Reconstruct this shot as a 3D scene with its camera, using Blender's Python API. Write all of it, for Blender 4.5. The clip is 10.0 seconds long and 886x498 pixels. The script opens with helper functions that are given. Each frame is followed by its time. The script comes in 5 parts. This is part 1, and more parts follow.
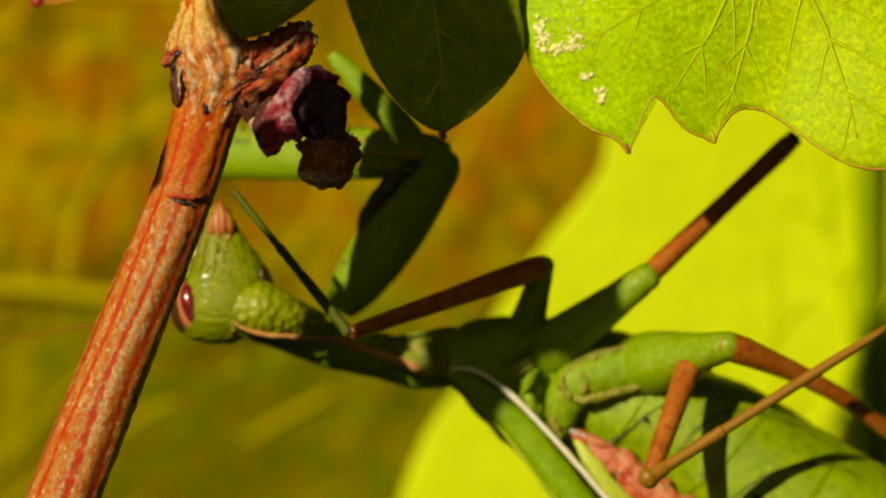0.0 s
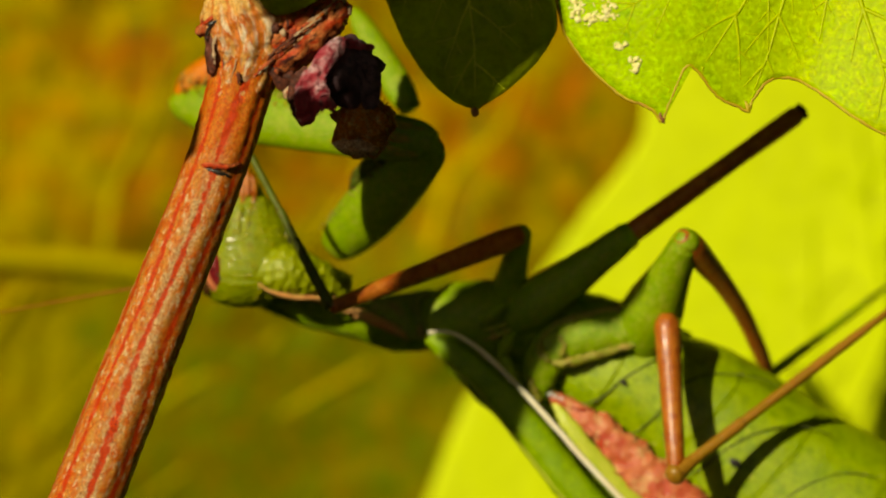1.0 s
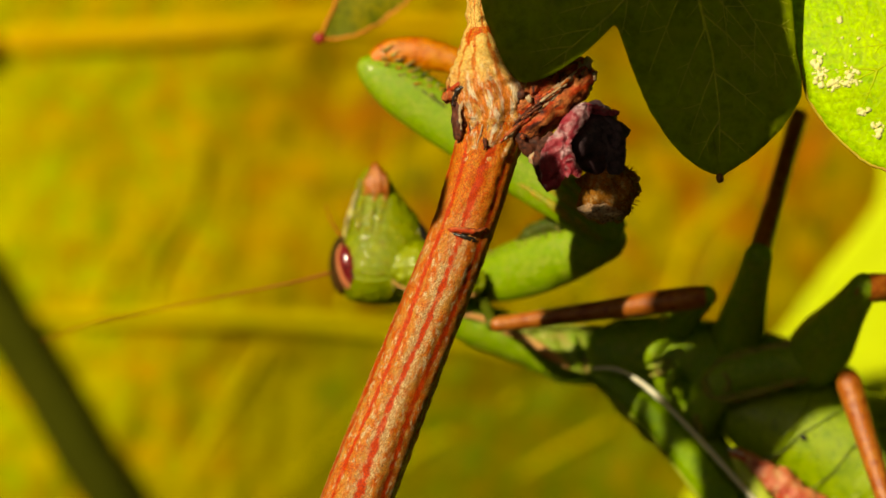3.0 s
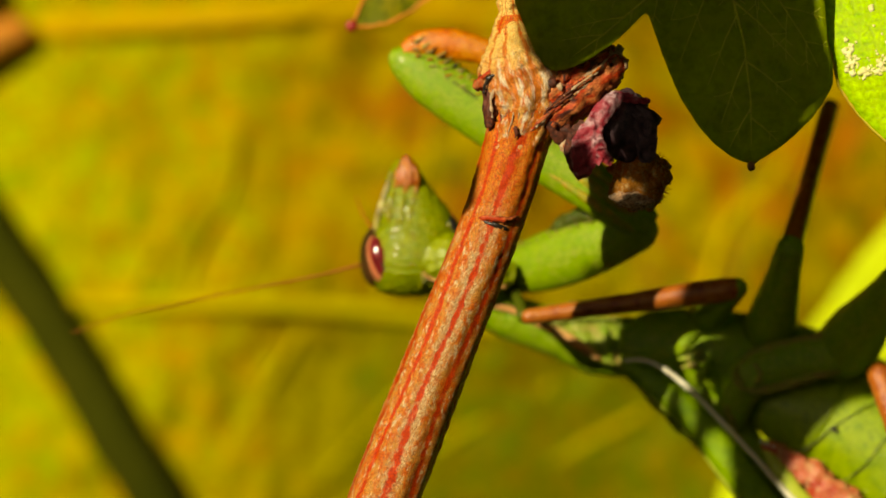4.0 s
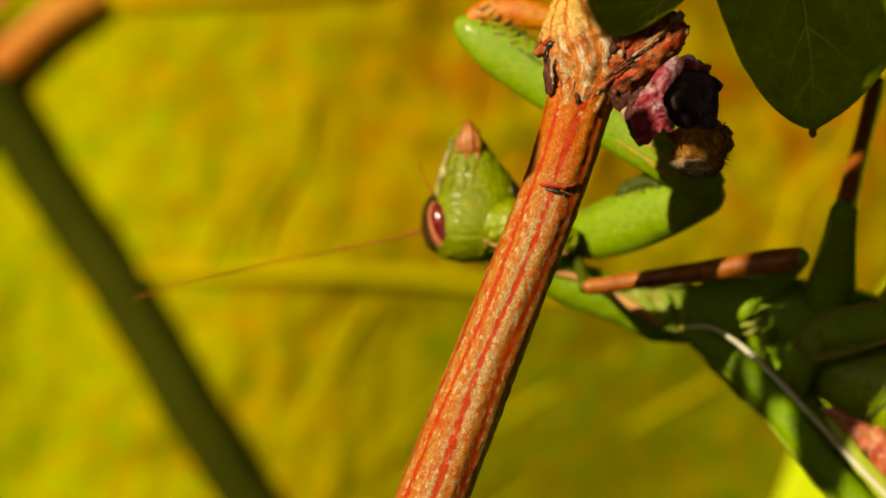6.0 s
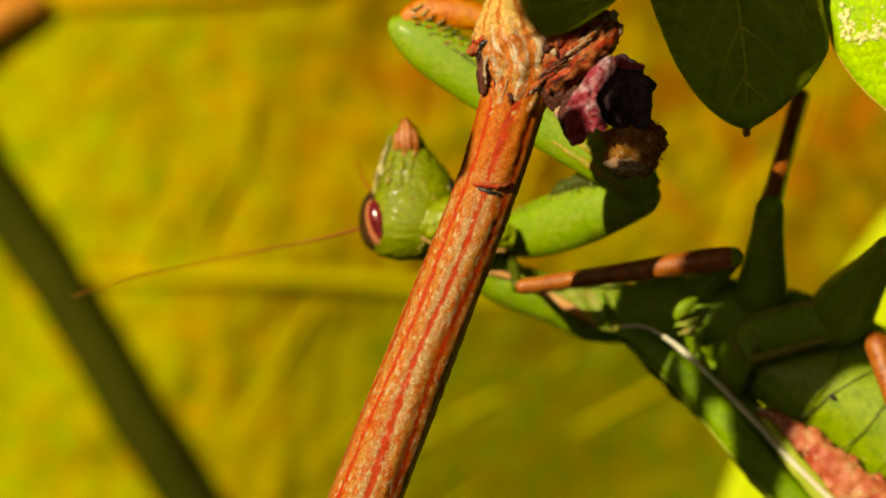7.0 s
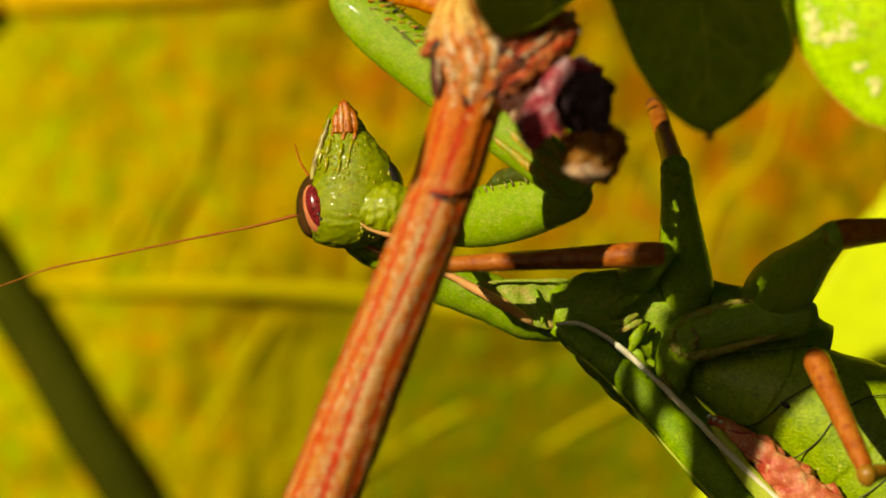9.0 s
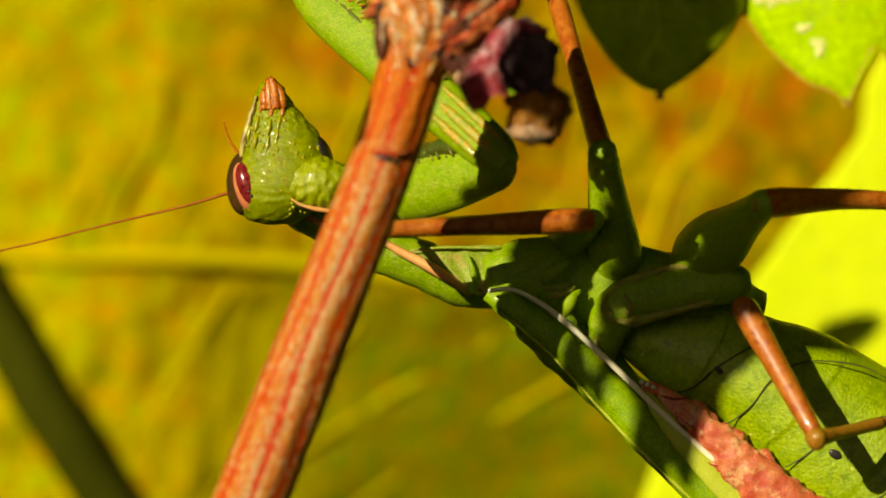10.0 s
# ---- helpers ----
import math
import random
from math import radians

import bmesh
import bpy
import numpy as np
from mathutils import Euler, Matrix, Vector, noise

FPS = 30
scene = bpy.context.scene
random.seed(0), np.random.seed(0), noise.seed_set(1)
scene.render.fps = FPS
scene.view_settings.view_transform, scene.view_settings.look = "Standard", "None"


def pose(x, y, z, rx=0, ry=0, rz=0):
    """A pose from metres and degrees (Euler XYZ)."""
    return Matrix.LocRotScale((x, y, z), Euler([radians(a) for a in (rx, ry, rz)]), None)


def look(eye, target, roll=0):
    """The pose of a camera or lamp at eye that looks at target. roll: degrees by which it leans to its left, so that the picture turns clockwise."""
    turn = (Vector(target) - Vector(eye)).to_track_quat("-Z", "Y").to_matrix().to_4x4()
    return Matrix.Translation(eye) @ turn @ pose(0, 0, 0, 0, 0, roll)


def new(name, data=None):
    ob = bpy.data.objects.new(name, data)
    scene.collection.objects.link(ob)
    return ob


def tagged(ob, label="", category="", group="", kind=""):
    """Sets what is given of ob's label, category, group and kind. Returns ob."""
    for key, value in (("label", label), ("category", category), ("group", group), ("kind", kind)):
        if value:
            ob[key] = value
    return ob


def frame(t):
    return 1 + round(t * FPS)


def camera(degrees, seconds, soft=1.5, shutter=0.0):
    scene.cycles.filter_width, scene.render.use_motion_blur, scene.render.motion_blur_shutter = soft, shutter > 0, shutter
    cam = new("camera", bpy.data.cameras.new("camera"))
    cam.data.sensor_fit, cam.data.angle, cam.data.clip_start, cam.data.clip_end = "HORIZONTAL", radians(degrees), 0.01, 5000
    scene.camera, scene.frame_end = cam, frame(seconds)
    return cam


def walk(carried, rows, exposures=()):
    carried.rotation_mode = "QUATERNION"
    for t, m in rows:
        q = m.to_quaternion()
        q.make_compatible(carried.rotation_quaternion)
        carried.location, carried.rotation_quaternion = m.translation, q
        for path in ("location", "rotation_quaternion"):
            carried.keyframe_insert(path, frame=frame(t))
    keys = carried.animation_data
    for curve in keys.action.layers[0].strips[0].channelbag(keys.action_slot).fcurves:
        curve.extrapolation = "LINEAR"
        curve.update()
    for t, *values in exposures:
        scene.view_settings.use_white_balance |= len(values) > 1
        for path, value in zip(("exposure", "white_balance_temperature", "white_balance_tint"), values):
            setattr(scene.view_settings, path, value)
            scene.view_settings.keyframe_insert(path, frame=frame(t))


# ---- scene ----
# A praying mantis on a grapevine cane, very close. Lengths below are in millimetres (MM turns them into metres).
MM = 0.001
REACH = 350.0  # lens to cane

cam = camera(7.69, 10.0, soft=1.7)
cam.data.dof.use_dof = True
cam.data.dof.focus_distance = REACH * MM
cam.data.dof.aperture_fstop = 32.0

PATH = [
    (0, 1.20, -347.00, 0.00, -0.206, -2.203),
    (0.5, 1.60, -347.00, -0.20, -0.296, -2.136),
    (1, 2.40, -347.50, -0.80, -0.341, -1.704),
    (1.5, 3.20, -348.50, -0.80, -0.207, -1.262),
    (2, 2.20, -349.80, -0.30, -0.063, -0.704),
    (2.5, 0.00, -350.50, 0.00, -0.002, 0.001),
    (3, 0.60, -350.80, 0.00, 0.086, 0.139),
    (3.2, 1.00, -350.80, 0.10, 0.050, 0.362),
    (4.3, 1.80, -350.50, 0.40, -0.121, 0.817),
    (4.5, 1.80, -350.50, 0.40, -0.150, 1.013),
    (5, 2.20, -350.00, 0.30, -0.231, 0.823),
    (5.2, 2.60, -350.00, 0.20, -0.332, 1.115),
    (6.3, 6.00, -349.50, -0.30, -0.219, 1.636),
    (6.5, 6.90, -349.20, -0.50, -0.131, 1.632),
    (7, 8.00, -348.20, -1.00, -0.140, 1.577),
    (7.5, 8.50, -346.20, -1.20, -0.108, 1.704),
    (8, 9.50, -341.00, -1.60, -0.095, 1.646),
    (8.5, 10.30, -337.00, -1.60, 0.005, 1.637),
    (9, 10.50, -335.80, -1.40, 0.000, 1.646),
    (9.5, 11.30, -335.80, -1.80, 0.029, 1.680),
    (10, 13.50, -335.80, -3.80, 0.072, 1.674),
]
walk(cam, [(t, pose(x * MM, y * MM, z * MM, 90 + tilt, 0, turn)) for t, x, y, z, tilt, turn in PATH],
     exposures=[(0, -0.06, 8300, 0), (0.5, -0.02, 8300, 0), (1.5, 0.02, 8300, 0), (2.5, 0.18, 8300, 0), (8.5, 0.25, 8300, 0), (9.5, 0.35, 8300, 0), (10, 0.39, 8300, 0)])

# ---- light ----
SUN = Vector((0.62, 1.0, -0.46)).normalized()
world = bpy.data.worlds.new("world")
scene.world = world
world.use_nodes = True
wn = world.node_tree
sky = wn.nodes.new("ShaderNodeTexSky")
sky.sky_type = "NISHITA"
sky.sun_disc = False
sky.sun_elevation = math.asin(-SUN.z)
sky.sun_rotation = math.atan2(-SUN.x, -SUN.y)
wn.links.new(sky.outputs[0], wn.nodes["Background"].inputs[0])
wn.nodes["Background"].inputs[1].default_value = 0.025
sun = new("sun", bpy.data.lights.new("sun", "SUN"))
sun.data.energy, sun.data.angle, sun.data.color = 4.5, radians(0.5), (1.0, 0.94, 0.84)
sun.matrix_world = look(SUN * -2.0, (0, 0, 0))


# ---- materials ----
def material(name, colours, size, rough=0.5, bump=0.3, fine=0.0, grain=None, shine=0.4, through_light=0.0,
             cells=0.0, cell_colour=None, flecks=None, spread=(0.3, 0.7), metal=0.0, coat=0.0, band=None, grooves=None, patch=(2.7, 0.48, 0.68), stripe=None):
    """colours: two or three, mixed by noise with features of size mm. grain: stretch along the length of a tube.
    cells: mesh width in mm of a net of fine veins. flecks: (colour, size in mm, amount).
    band: rows of (axis, from, to in mm, colours): the tint that the blade takes on towards one end, with an uneven border."""
    m = bpy.data.materials.new(name)
    m.use_nodes = True
    t, n, l = m.node_tree, m.node_tree.nodes, m.node_tree.links
    bsdf = n["Principled BSDF"]
    if grain:
        src = n.new("ShaderNodeAttribute")
        src.attribute_name = "along"
        place = src.outputs["Vector"]
    else:
        src = n.new("ShaderNodeTexCoord")
        place = src.outputs["Object"]
    mapping = n.new("ShaderNodeMapping")
    mapping.inputs["Scale"].default_value = (1, 1, 1.0 / grain) if grain else (1000, 1000, 1000)
    l.new(place, mapping.inputs["Vector"])
    vec = mapping.outputs["Vector"]

    def nz(scale, detail=5.0, distort=0.0):
        k = n.new("ShaderNodeTexNoise")
        k.inputs["Scale"].default_value, k.inputs["Detail"].default_value = scale, detail
        k.inputs["Roughness"].default_value, k.inputs["Distortion"].default_value = 0.6, distort
        l.new(vec, k.inputs["Vector"])
        return k.outputs["Fac"]

    def mix(fac, a, b):
        k = n.new("ShaderNodeMix")
        k.data_type = "RGBA"
        for value, socket in ((fac, k.inputs[0]), (a, k.inputs[6]), (b, k.inputs[7])):
            if isinstance(value, bpy.types.NodeSocket):
                l.new(value, socket)
            elif isinstance(value, float):
                socket.default_value = value
            else:
                socket.default_value = (*value, 1)
        return k.outputs[2]

    def ramp(fac, lo, hi):
        k = n.new("ShaderNodeMapRange")
        k.inputs["From Min"].default_value, k.inputs["From Max"].default_value = lo, hi
        l.new(fac, k.inputs["Value"])
        return k.outputs["Result"]

    big = nz(1.0 / size, 4.0, 0.4)
    colour = mix(ramp(big, *spread), colours[0], colours[1])
    if len(colours) > 2:
        colour = mix(ramp(nz(patch[0] / size, 6.0), patch[1], patch[2]), colour, colours[2])
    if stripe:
        # a paler mottled tint with ragged borders, strongest along the middle of the cane's side
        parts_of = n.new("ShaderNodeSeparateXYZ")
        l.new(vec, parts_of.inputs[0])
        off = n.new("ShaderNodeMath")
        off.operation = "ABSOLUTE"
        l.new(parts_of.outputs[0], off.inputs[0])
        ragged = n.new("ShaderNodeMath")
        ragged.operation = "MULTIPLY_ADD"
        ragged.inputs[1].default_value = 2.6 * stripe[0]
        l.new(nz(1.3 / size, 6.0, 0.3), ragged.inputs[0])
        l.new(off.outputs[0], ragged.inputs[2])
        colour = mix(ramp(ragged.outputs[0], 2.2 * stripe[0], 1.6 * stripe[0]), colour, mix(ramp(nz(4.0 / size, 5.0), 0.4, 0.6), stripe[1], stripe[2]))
    for axis, start, stop, (tint, other) in band or ():
        split = n.new("ShaderNodeSeparateXYZ")
        l.new(vec, split.inputs[0])
        uneven = n.new("ShaderNodeMath")
        uneven.operation = "MULTIPLY_ADD"
        uneven.inputs[1].default_value = 1.6 * abs(stop - start)
        l.new(nz(0.7 / size, 4.0, 0.4), uneven.inputs[0])
        l.new(split.outputs[axis], uneven.inputs[2])
        shift = 0.8 * abs(stop - start)
        colour = mix(ramp(uneven.outputs[0], start + shift, stop + shift), colour, mix(ramp(nz(3.0 / size, 4.0, 0.6), 0.38, 0.62), tint, other))
    if grooves:
        # smooth red grooves run down between the flaking ribs
        crest = n.new("ShaderNodeAttribute")
        crest.attribute_name = "crest"
        wobble = n.new("ShaderNodeMath")
        wobble.operation = "MULTIPLY_ADD"
        wobble.inputs[1].default_value = 1.9
        l.new(nz(1.1 / size, 6.0, 0.5), wobble.inputs[0])
        l.new(crest.outputs["Fac"], wobble.inputs[2])
        colour = mix(ramp(wobble.outputs[0], 0.46, 0.06), colour, mix(nz(1.5 / size, 4.0), grooves[0], tuple(min(1, c * 1.5) for c in grooves[0])))
    small = nz(9.0 / size, 6.0)
    if fine:
        grit = n.new("ShaderNodeMix")
        grit.data_type, grit.blend_type = "RGBA", "MULTIPLY"
        grit.inputs[0].default_value = fine
        l.new(colour, grit.inputs[6])
        l.new(mix(ramp(small, 0.36, 0.64), (0.35, 0.32, 0.3), (1.5, 1.55, 1.6)), grit.inputs[7])
        colour = grit.outputs[2]
    height = small
    if flecks:
        k = n.new("ShaderNodeTexVoronoi")
        k.inputs["Scale"].default_value = 1.0 / flecks[1]
        l.new(vec, k.inputs["Vector"])
        colour = mix(ramp(k.outputs["Distance"], flecks[2], flecks[2] * 0.5), colour, flecks[0])
    if cells:
        for scale, weight in ((1.0, 0.7), (0.33, 0.35)):
            k = n.new("ShaderNodeTexVoronoi")
            k.feature = "DISTANCE_TO_EDGE"
            k.inputs["Scale"].default_value = 1.0 / (cells * scale)
            l.new(vec, k.inputs["Vector"])
            edge = n.new("ShaderNodeMath")
            edge.operation = "MULTIPLY"
            edge.inputs[1].default_value = weight
            l.new(ramp(k.outputs["Distance"], 0.07, 0.01), edge.inputs[0])
            colour = mix(edge.outputs[0], colour, cell_colour)
    l.new(colour, bsdf.inputs["Base Color"])
    rr = n.new("ShaderNodeMapRange")
    rr.inputs["To Min"].default_value, rr.inputs["To Max"].default_value = max(0.05, rough - 0.12), min(1, rough + 0.15)
    l.new(small, rr.inputs["Value"])
    l.new(rr.outputs["Result"], bsdf.inputs["Roughness"])
    bsdf.inputs["Specular IOR Level"].default_value = shine
    bsdf.inputs["Metallic"].default_value = metal
    bsdf.inputs["Coat Weight"].default_value = coat
    bsdf.inputs["Coat Roughness"].default_value = 0.12
    bp = n.new("ShaderNodeBump")
    bp.inputs["Strength"].default_value = bump
    bp.inputs["Distance"].default_value = 0.07 * size * MM
    l.new(height, bp.inputs["Height"])
    l.new(bp.outputs["Normal"], bsdf.inputs["Normal"])
    if through_light:
        tr = n.new("ShaderNodeBsdfTranslucent")
        l.new(colour, tr.inputs["Color"])
        ms = n.new("ShaderNodeMixShader")
        ms.inputs[0].default_value = through_light
        l.new(bsdf.outputs[0], ms.inputs[1])
        l.new(tr.outputs[0], ms.inputs[2])
        l.new(ms.outputs[0], n["Material Output"].inputs["Surface"])
    return m


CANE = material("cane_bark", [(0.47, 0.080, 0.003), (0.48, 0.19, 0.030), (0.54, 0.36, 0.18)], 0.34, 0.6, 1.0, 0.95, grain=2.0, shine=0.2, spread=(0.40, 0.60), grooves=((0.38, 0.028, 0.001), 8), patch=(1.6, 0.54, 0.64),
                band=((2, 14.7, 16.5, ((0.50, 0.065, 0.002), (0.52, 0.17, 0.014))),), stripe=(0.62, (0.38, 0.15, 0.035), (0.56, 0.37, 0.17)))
NODE = material("node_bark", [(0.46, 0.085, 0.004), (0.58, 0.28, 0.07), (0.64, 0.50, 0.33)], 0.28, 0.6, 1.0, 0.9, grain=3.5, spread=(0.42, 0.58), shine=0.2, grooves=((0.42, 0.11, 0.012), 8), patch=(1.3, 0.48, 0.62),
                band=((2, 1.45, 1.85, ((0.68, 0.46, 0.13), (0.64, 0.32, 0.06))),))
SPUR = material("spur_bark", [(0.42, 0.035, 0.004), (0.52, 0.16, 0.045), (0.06, 0.012, 0.006)], 0.36, 0.6, 1.0, 0.75, grain=3.5, spread=(0.42, 0.60), shine=0.25, patch=(1.5, 0.50, 0.62))
FIBRE = material("grey_fibre", [(0.46, 0.33, 0.20), (0.48, 0.22, 0.08), (0.36, 0.08, 0.02)], 0.4, 0.7, 0.9, 0.6, grain=3.0, shine=0.2, spread=(0.4, 0.7), patch=(1.8, 0.56, 0.66))
DARKBARK = material("dead_bark", [(0.045, 0.012, 0.006), (0.17, 0.04, 0.016), (0.012, 0.006, 0.005)], 0.4, 0.6, 1.0, 0.5, shine=0.3)
BERRY = material("shrivelled_skin", [(0.045, 0.018, 0.020), (0.11, 0.055, 0.065), (0.02, 0.008, 0.010)], 0.8, 0.55, 1.0, 0.4, shine=0.3)
BLOOM = material("bloomed_skin", [(0.30, 0.016, 0.030), (0.62, 0.46, 0.46), (0.14, 0.006, 0.016)], 1.3, 0.36, 1.0, 0.5, spread=(0.50, 0.72), shine=0.45, patch=(2.0, 0.56, 0.68))
RIM = material("leaf_rim", [(0.48, 0.42, 0.012), (0.44, 0.22, 0.02)], 1.5, 0.5, 0.4, 0.2)
PLATE = material("pale_plate", [(0.26, 0.33, 0.03), (0.52, 0.28, 0.10), (0.22, 0.30, 0.012)], 1.0, 0.4, 0.8, 0.4, shine=0.35, spread=(0.5, 0.7))
PULP = material("dried_pulp", [(0.44, 0.13, 0.010), (0.56, 0.24, 0.03), (0.66, 0.46, 0.20)], 0.8, 0.8, 1.0, 0.6, shine=0.2, through_light=0.45)
CRUMB = material("pale_crumb", [(0.42, 0.20, 0.08), (0.60, 0.44, 0.28), (0.12, 0.04, 0.016)], 0.35, 0.8, 1.0, 0.6, shine=0.2)
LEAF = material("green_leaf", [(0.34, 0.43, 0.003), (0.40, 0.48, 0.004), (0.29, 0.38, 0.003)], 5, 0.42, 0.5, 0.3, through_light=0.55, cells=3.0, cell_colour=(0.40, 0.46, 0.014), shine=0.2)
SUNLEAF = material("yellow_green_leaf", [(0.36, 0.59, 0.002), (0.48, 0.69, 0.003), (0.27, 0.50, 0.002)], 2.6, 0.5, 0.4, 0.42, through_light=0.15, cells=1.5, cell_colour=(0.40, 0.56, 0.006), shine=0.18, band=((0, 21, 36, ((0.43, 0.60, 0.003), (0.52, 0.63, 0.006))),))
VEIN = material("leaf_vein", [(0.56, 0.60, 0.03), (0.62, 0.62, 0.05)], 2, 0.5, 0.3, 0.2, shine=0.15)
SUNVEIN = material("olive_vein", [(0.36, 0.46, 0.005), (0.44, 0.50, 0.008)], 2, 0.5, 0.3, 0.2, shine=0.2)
TIP = material("leaf_tooth_tip", [(0.18, 0.06, 0.02), (0.28, 0.12, 0.03)], 0.5, 0.6, 0.4)
AUTUMN = material("yellowing_leaf", [(0.36, 0.12, 0.001), (0.36, 0.25, 0.002), (0.10, 0.11, 0.001)], 3.6, 0.7, 0.7, 0.6, through_light=0.1, spread=(0.42, 0.58), shine=0.1,
                  band=((2, 2, -8, ((0.10, 0.16, 0.001), (0.24, 0.155, 0.001))), (0, -6, -18, ((0.48, 0.24, 0.002), (0.33, 0.34, 0.003))), (0, -18, -32, ((0.50, 0.36, 0.003), (0.31, 0.40, 0.004)))))
YOUNG = material("olive_leaf", [(0.16, 0.17, 0.003), (0.26, 0.22, 0.004), (0.08, 0.10, 0.002)], 1.2, 0.6, 0.5, 0.4, through_light=0.2, shine=0.15, spread=(0.42, 0.58))
LIME = material("lime_leaf", [(0.55, 0.65, 0.016), (0.63, 0.72, 0.022)], 12, 0.6, 0.3, 0.1, through_light=0.1, shine=0.12)
MIDRIB = material("tan_vein", [(0.58, 0.32, 0.008), (0.52, 0.34, 0.008)], 6, 0.6, 0.3, 0.2, shine=0.1)
OLDVEIN = material("yellow_vein", [(0.50, 0.37, 0.005), (0.44, 0.37, 0.006)], 6, 0.6, 0.3, 0.2, shine=0.1)
ORANGE = material("orange_petiole", [(0.62, 0.17, 0.02), (0.58, 0.24, 0.03)], 4, 0.5, 0.3, 0.1, shine=0.2)
# shade is put into this colour; in plain sun the shoot would be paler
SHOOT = material("shaded_shoot", [(0.032, 0.036, 0.0015), (0.046, 0.046, 0.002)], 5, 0.85, 0.3, 0.2, shine=0.05)
GREENSHOOT = material("green_shoot", [(0.20, 0.28, 0.003), (0.26, 0.34, 0.004)], 4, 0.7, 0.3, 0.2, shine=0.1)
SOIL = material("soil", [(0.12, 0.08, 0.05), (0.18, 0.13, 0.09)], 60, 0.9, 0.8, 0.4)
GREEN = material("mantis_cuticle", [(0.17, 0.30, 0.003), (0.25, 0.36, 0.006), (0.30, 0.36, 0.03)], 1.0, 0.4, 0.9, 0.34, shine=0.3, coat=0.08)
HEADGREEN = material("mantis_head_cuticle", [(0.15, 0.20, 0.001), (0.27, 0.29, 0.001), (0.14, 0.07, 0.002)], 0.5, 0.42, 1.0, 0.5, shine=0.25, coat=0.10, patch=(1.6, 0.56, 0.72))
GRAIN = material("mantis_granules", [(0.20, 0.26, 0.001), (0.34, 0.32, 0.003), (0.30, 0.16, 0.004)], 0.4, 0.2, 0.3, 0.2, shine=0.5, coat=0.6)
NECKGREEN = material("mantis_neck_cuticle", [(0.24, 0.29, 0.003), (0.34, 0.36, 0.012), (0.17, 0.20, 0.003)], 0.4, 0.36, 1.0, 0.5, shine=0.4, coat=0.2)
ABDOMEN = material("mantis_abdomen_cuticle", [(0.22, 0.33, 0.003), (0.31, 0.40, 0.007), (0.17, 0.27, 0.003)], 1.6, 0.36, 0.8, 0.3, shine=0.4, coat=0.2, flecks=((0.48, 0.50, 0.08), 0.9, 0.13))
RIDGE = material("mantis_ridge", [(0.22, 0.26, 0.008), (0.38, 0.24, 0.06), (0.17, 0.24, 0.006)], 0.6, 0.4, 0.9, 0.4, shine=0.35, coat=0.15)
BROWN = material("mantis_shank", [(0.38, 0.082, 0.007), (0.50, 0.17, 0.022), (0.28, 0.05, 0.005)], 1.6, 0.34, 0.5, 0.22, shine=0.45, coat=0.22)
TIBIA = material("mantis_foreleg_tibia", [(0.62, 0.14, 0.004), (0.60, 0.21, 0.008), (0.44, 0.08, 0.003)], 1.4, 0.35, 0.6, 0.3, shine=0.4, coat=0.2)
ROSE = material("mantis_fold", [(0.58, 0.16, 0.06), (0.46, 0.05, 0.02), (0.64, 0.34, 0.14)], 0.9, 0.34, 0.7, 0.35, shine=0.4, coat=0.25, spread=(0.4, 0.62), patch=(1.6, 0.52, 0.66))
CREASE = material("red_crease", [(0.36, 0.025, 0.015), (0.26, 0.012, 0.010)], 0.6, 0.4, 0.4, 0.3)
OLIVE = material("mantis_foot", [(0.26, 0.14, 0.008), (0.36, 0.14, 0.016)], 1.2, 0.35, 0.5, 0.3, shine=0.35, coat=0.2)
FOOT = material("mantis_dark_foot", [(0.075, 0.11, 0.004), (0.11, 0.14, 0.006), (0.10, 0.07, 0.006)], 0.8, 0.45, 0.6, 0.4, shine=0.3)
FOLIAGE = material("unseen_foliage", [(0.042, 0.075, 0.004), (0.06, 0.09, 0.006)], 12, 0.6, 0.4, 0.3, through_light=0.1, shine=0.15)
TISSUE = material("white_tissue", [(0.62, 0.60, 0.52), (0.50, 0.46, 0.40)], 0.4, 0.3, 0.8, 0.3, coat=0.3)
BUFF = material("mantis_margin", [(0.68, 0.27, 0.08), (0.62, 0.36, 0.12)], 0.9, 0.45, 0.4)
CREAM = material("wing_edge", [(0.90, 0.86, 0.66), (0.84, 0.72, 0.48)], 1.0, 0.2, 0.3, coat=0.6, shine=0.5)
HINDWING = material("hindwing", [(0.50, 0.52, 0.06), (0.38, 0.46, 0.03)], 1.0, 0.4, 0.4, 0.2)
GLOSS = material("glossy_stripe", [(0.26, 0.30, 0.008), (0.50, 0.30, 0.02), (0.20, 0.22, 0.004)], 0.5, 0.38, 0.7, 0.5, shine=0.4, coat=0.12, spread=(0.42, 0.6))
ANTENNA = material("antenna_horn", [(0.26, 0.07, 0.008), (0.34, 0.12, 0.015)], 0.6, 0.6, 0.4, 0.3, shine=0.1)
WING = material("forewing", [(0.16, 0.29, 0.003), (0.26, 0.38, 0.006)], 0.9, 0.4, 0.8, 0.45, shine=0.25, coat=0.05)
EYE = material("eye_facets", [(0.15, 0.009, 0.011), (0.27, 0.024, 0.026), (0.07, 0.004, 0.005)], 0.5, 0.15, 0.1, 0.0, shine=0.7, coat=0.7)
EYERIM = material("eye_rim", [(0.66, 0.22, 0.09), (0.52, 0.14, 0.06)], 0.6, 0.25, 0.2, coat=0.3)
EYEBACK = material("eye_back", [(0.035, 0.022, 0.004), (0.09, 0.035, 0.010)], 0.8, 0.2, 0.2, coat=0.5)
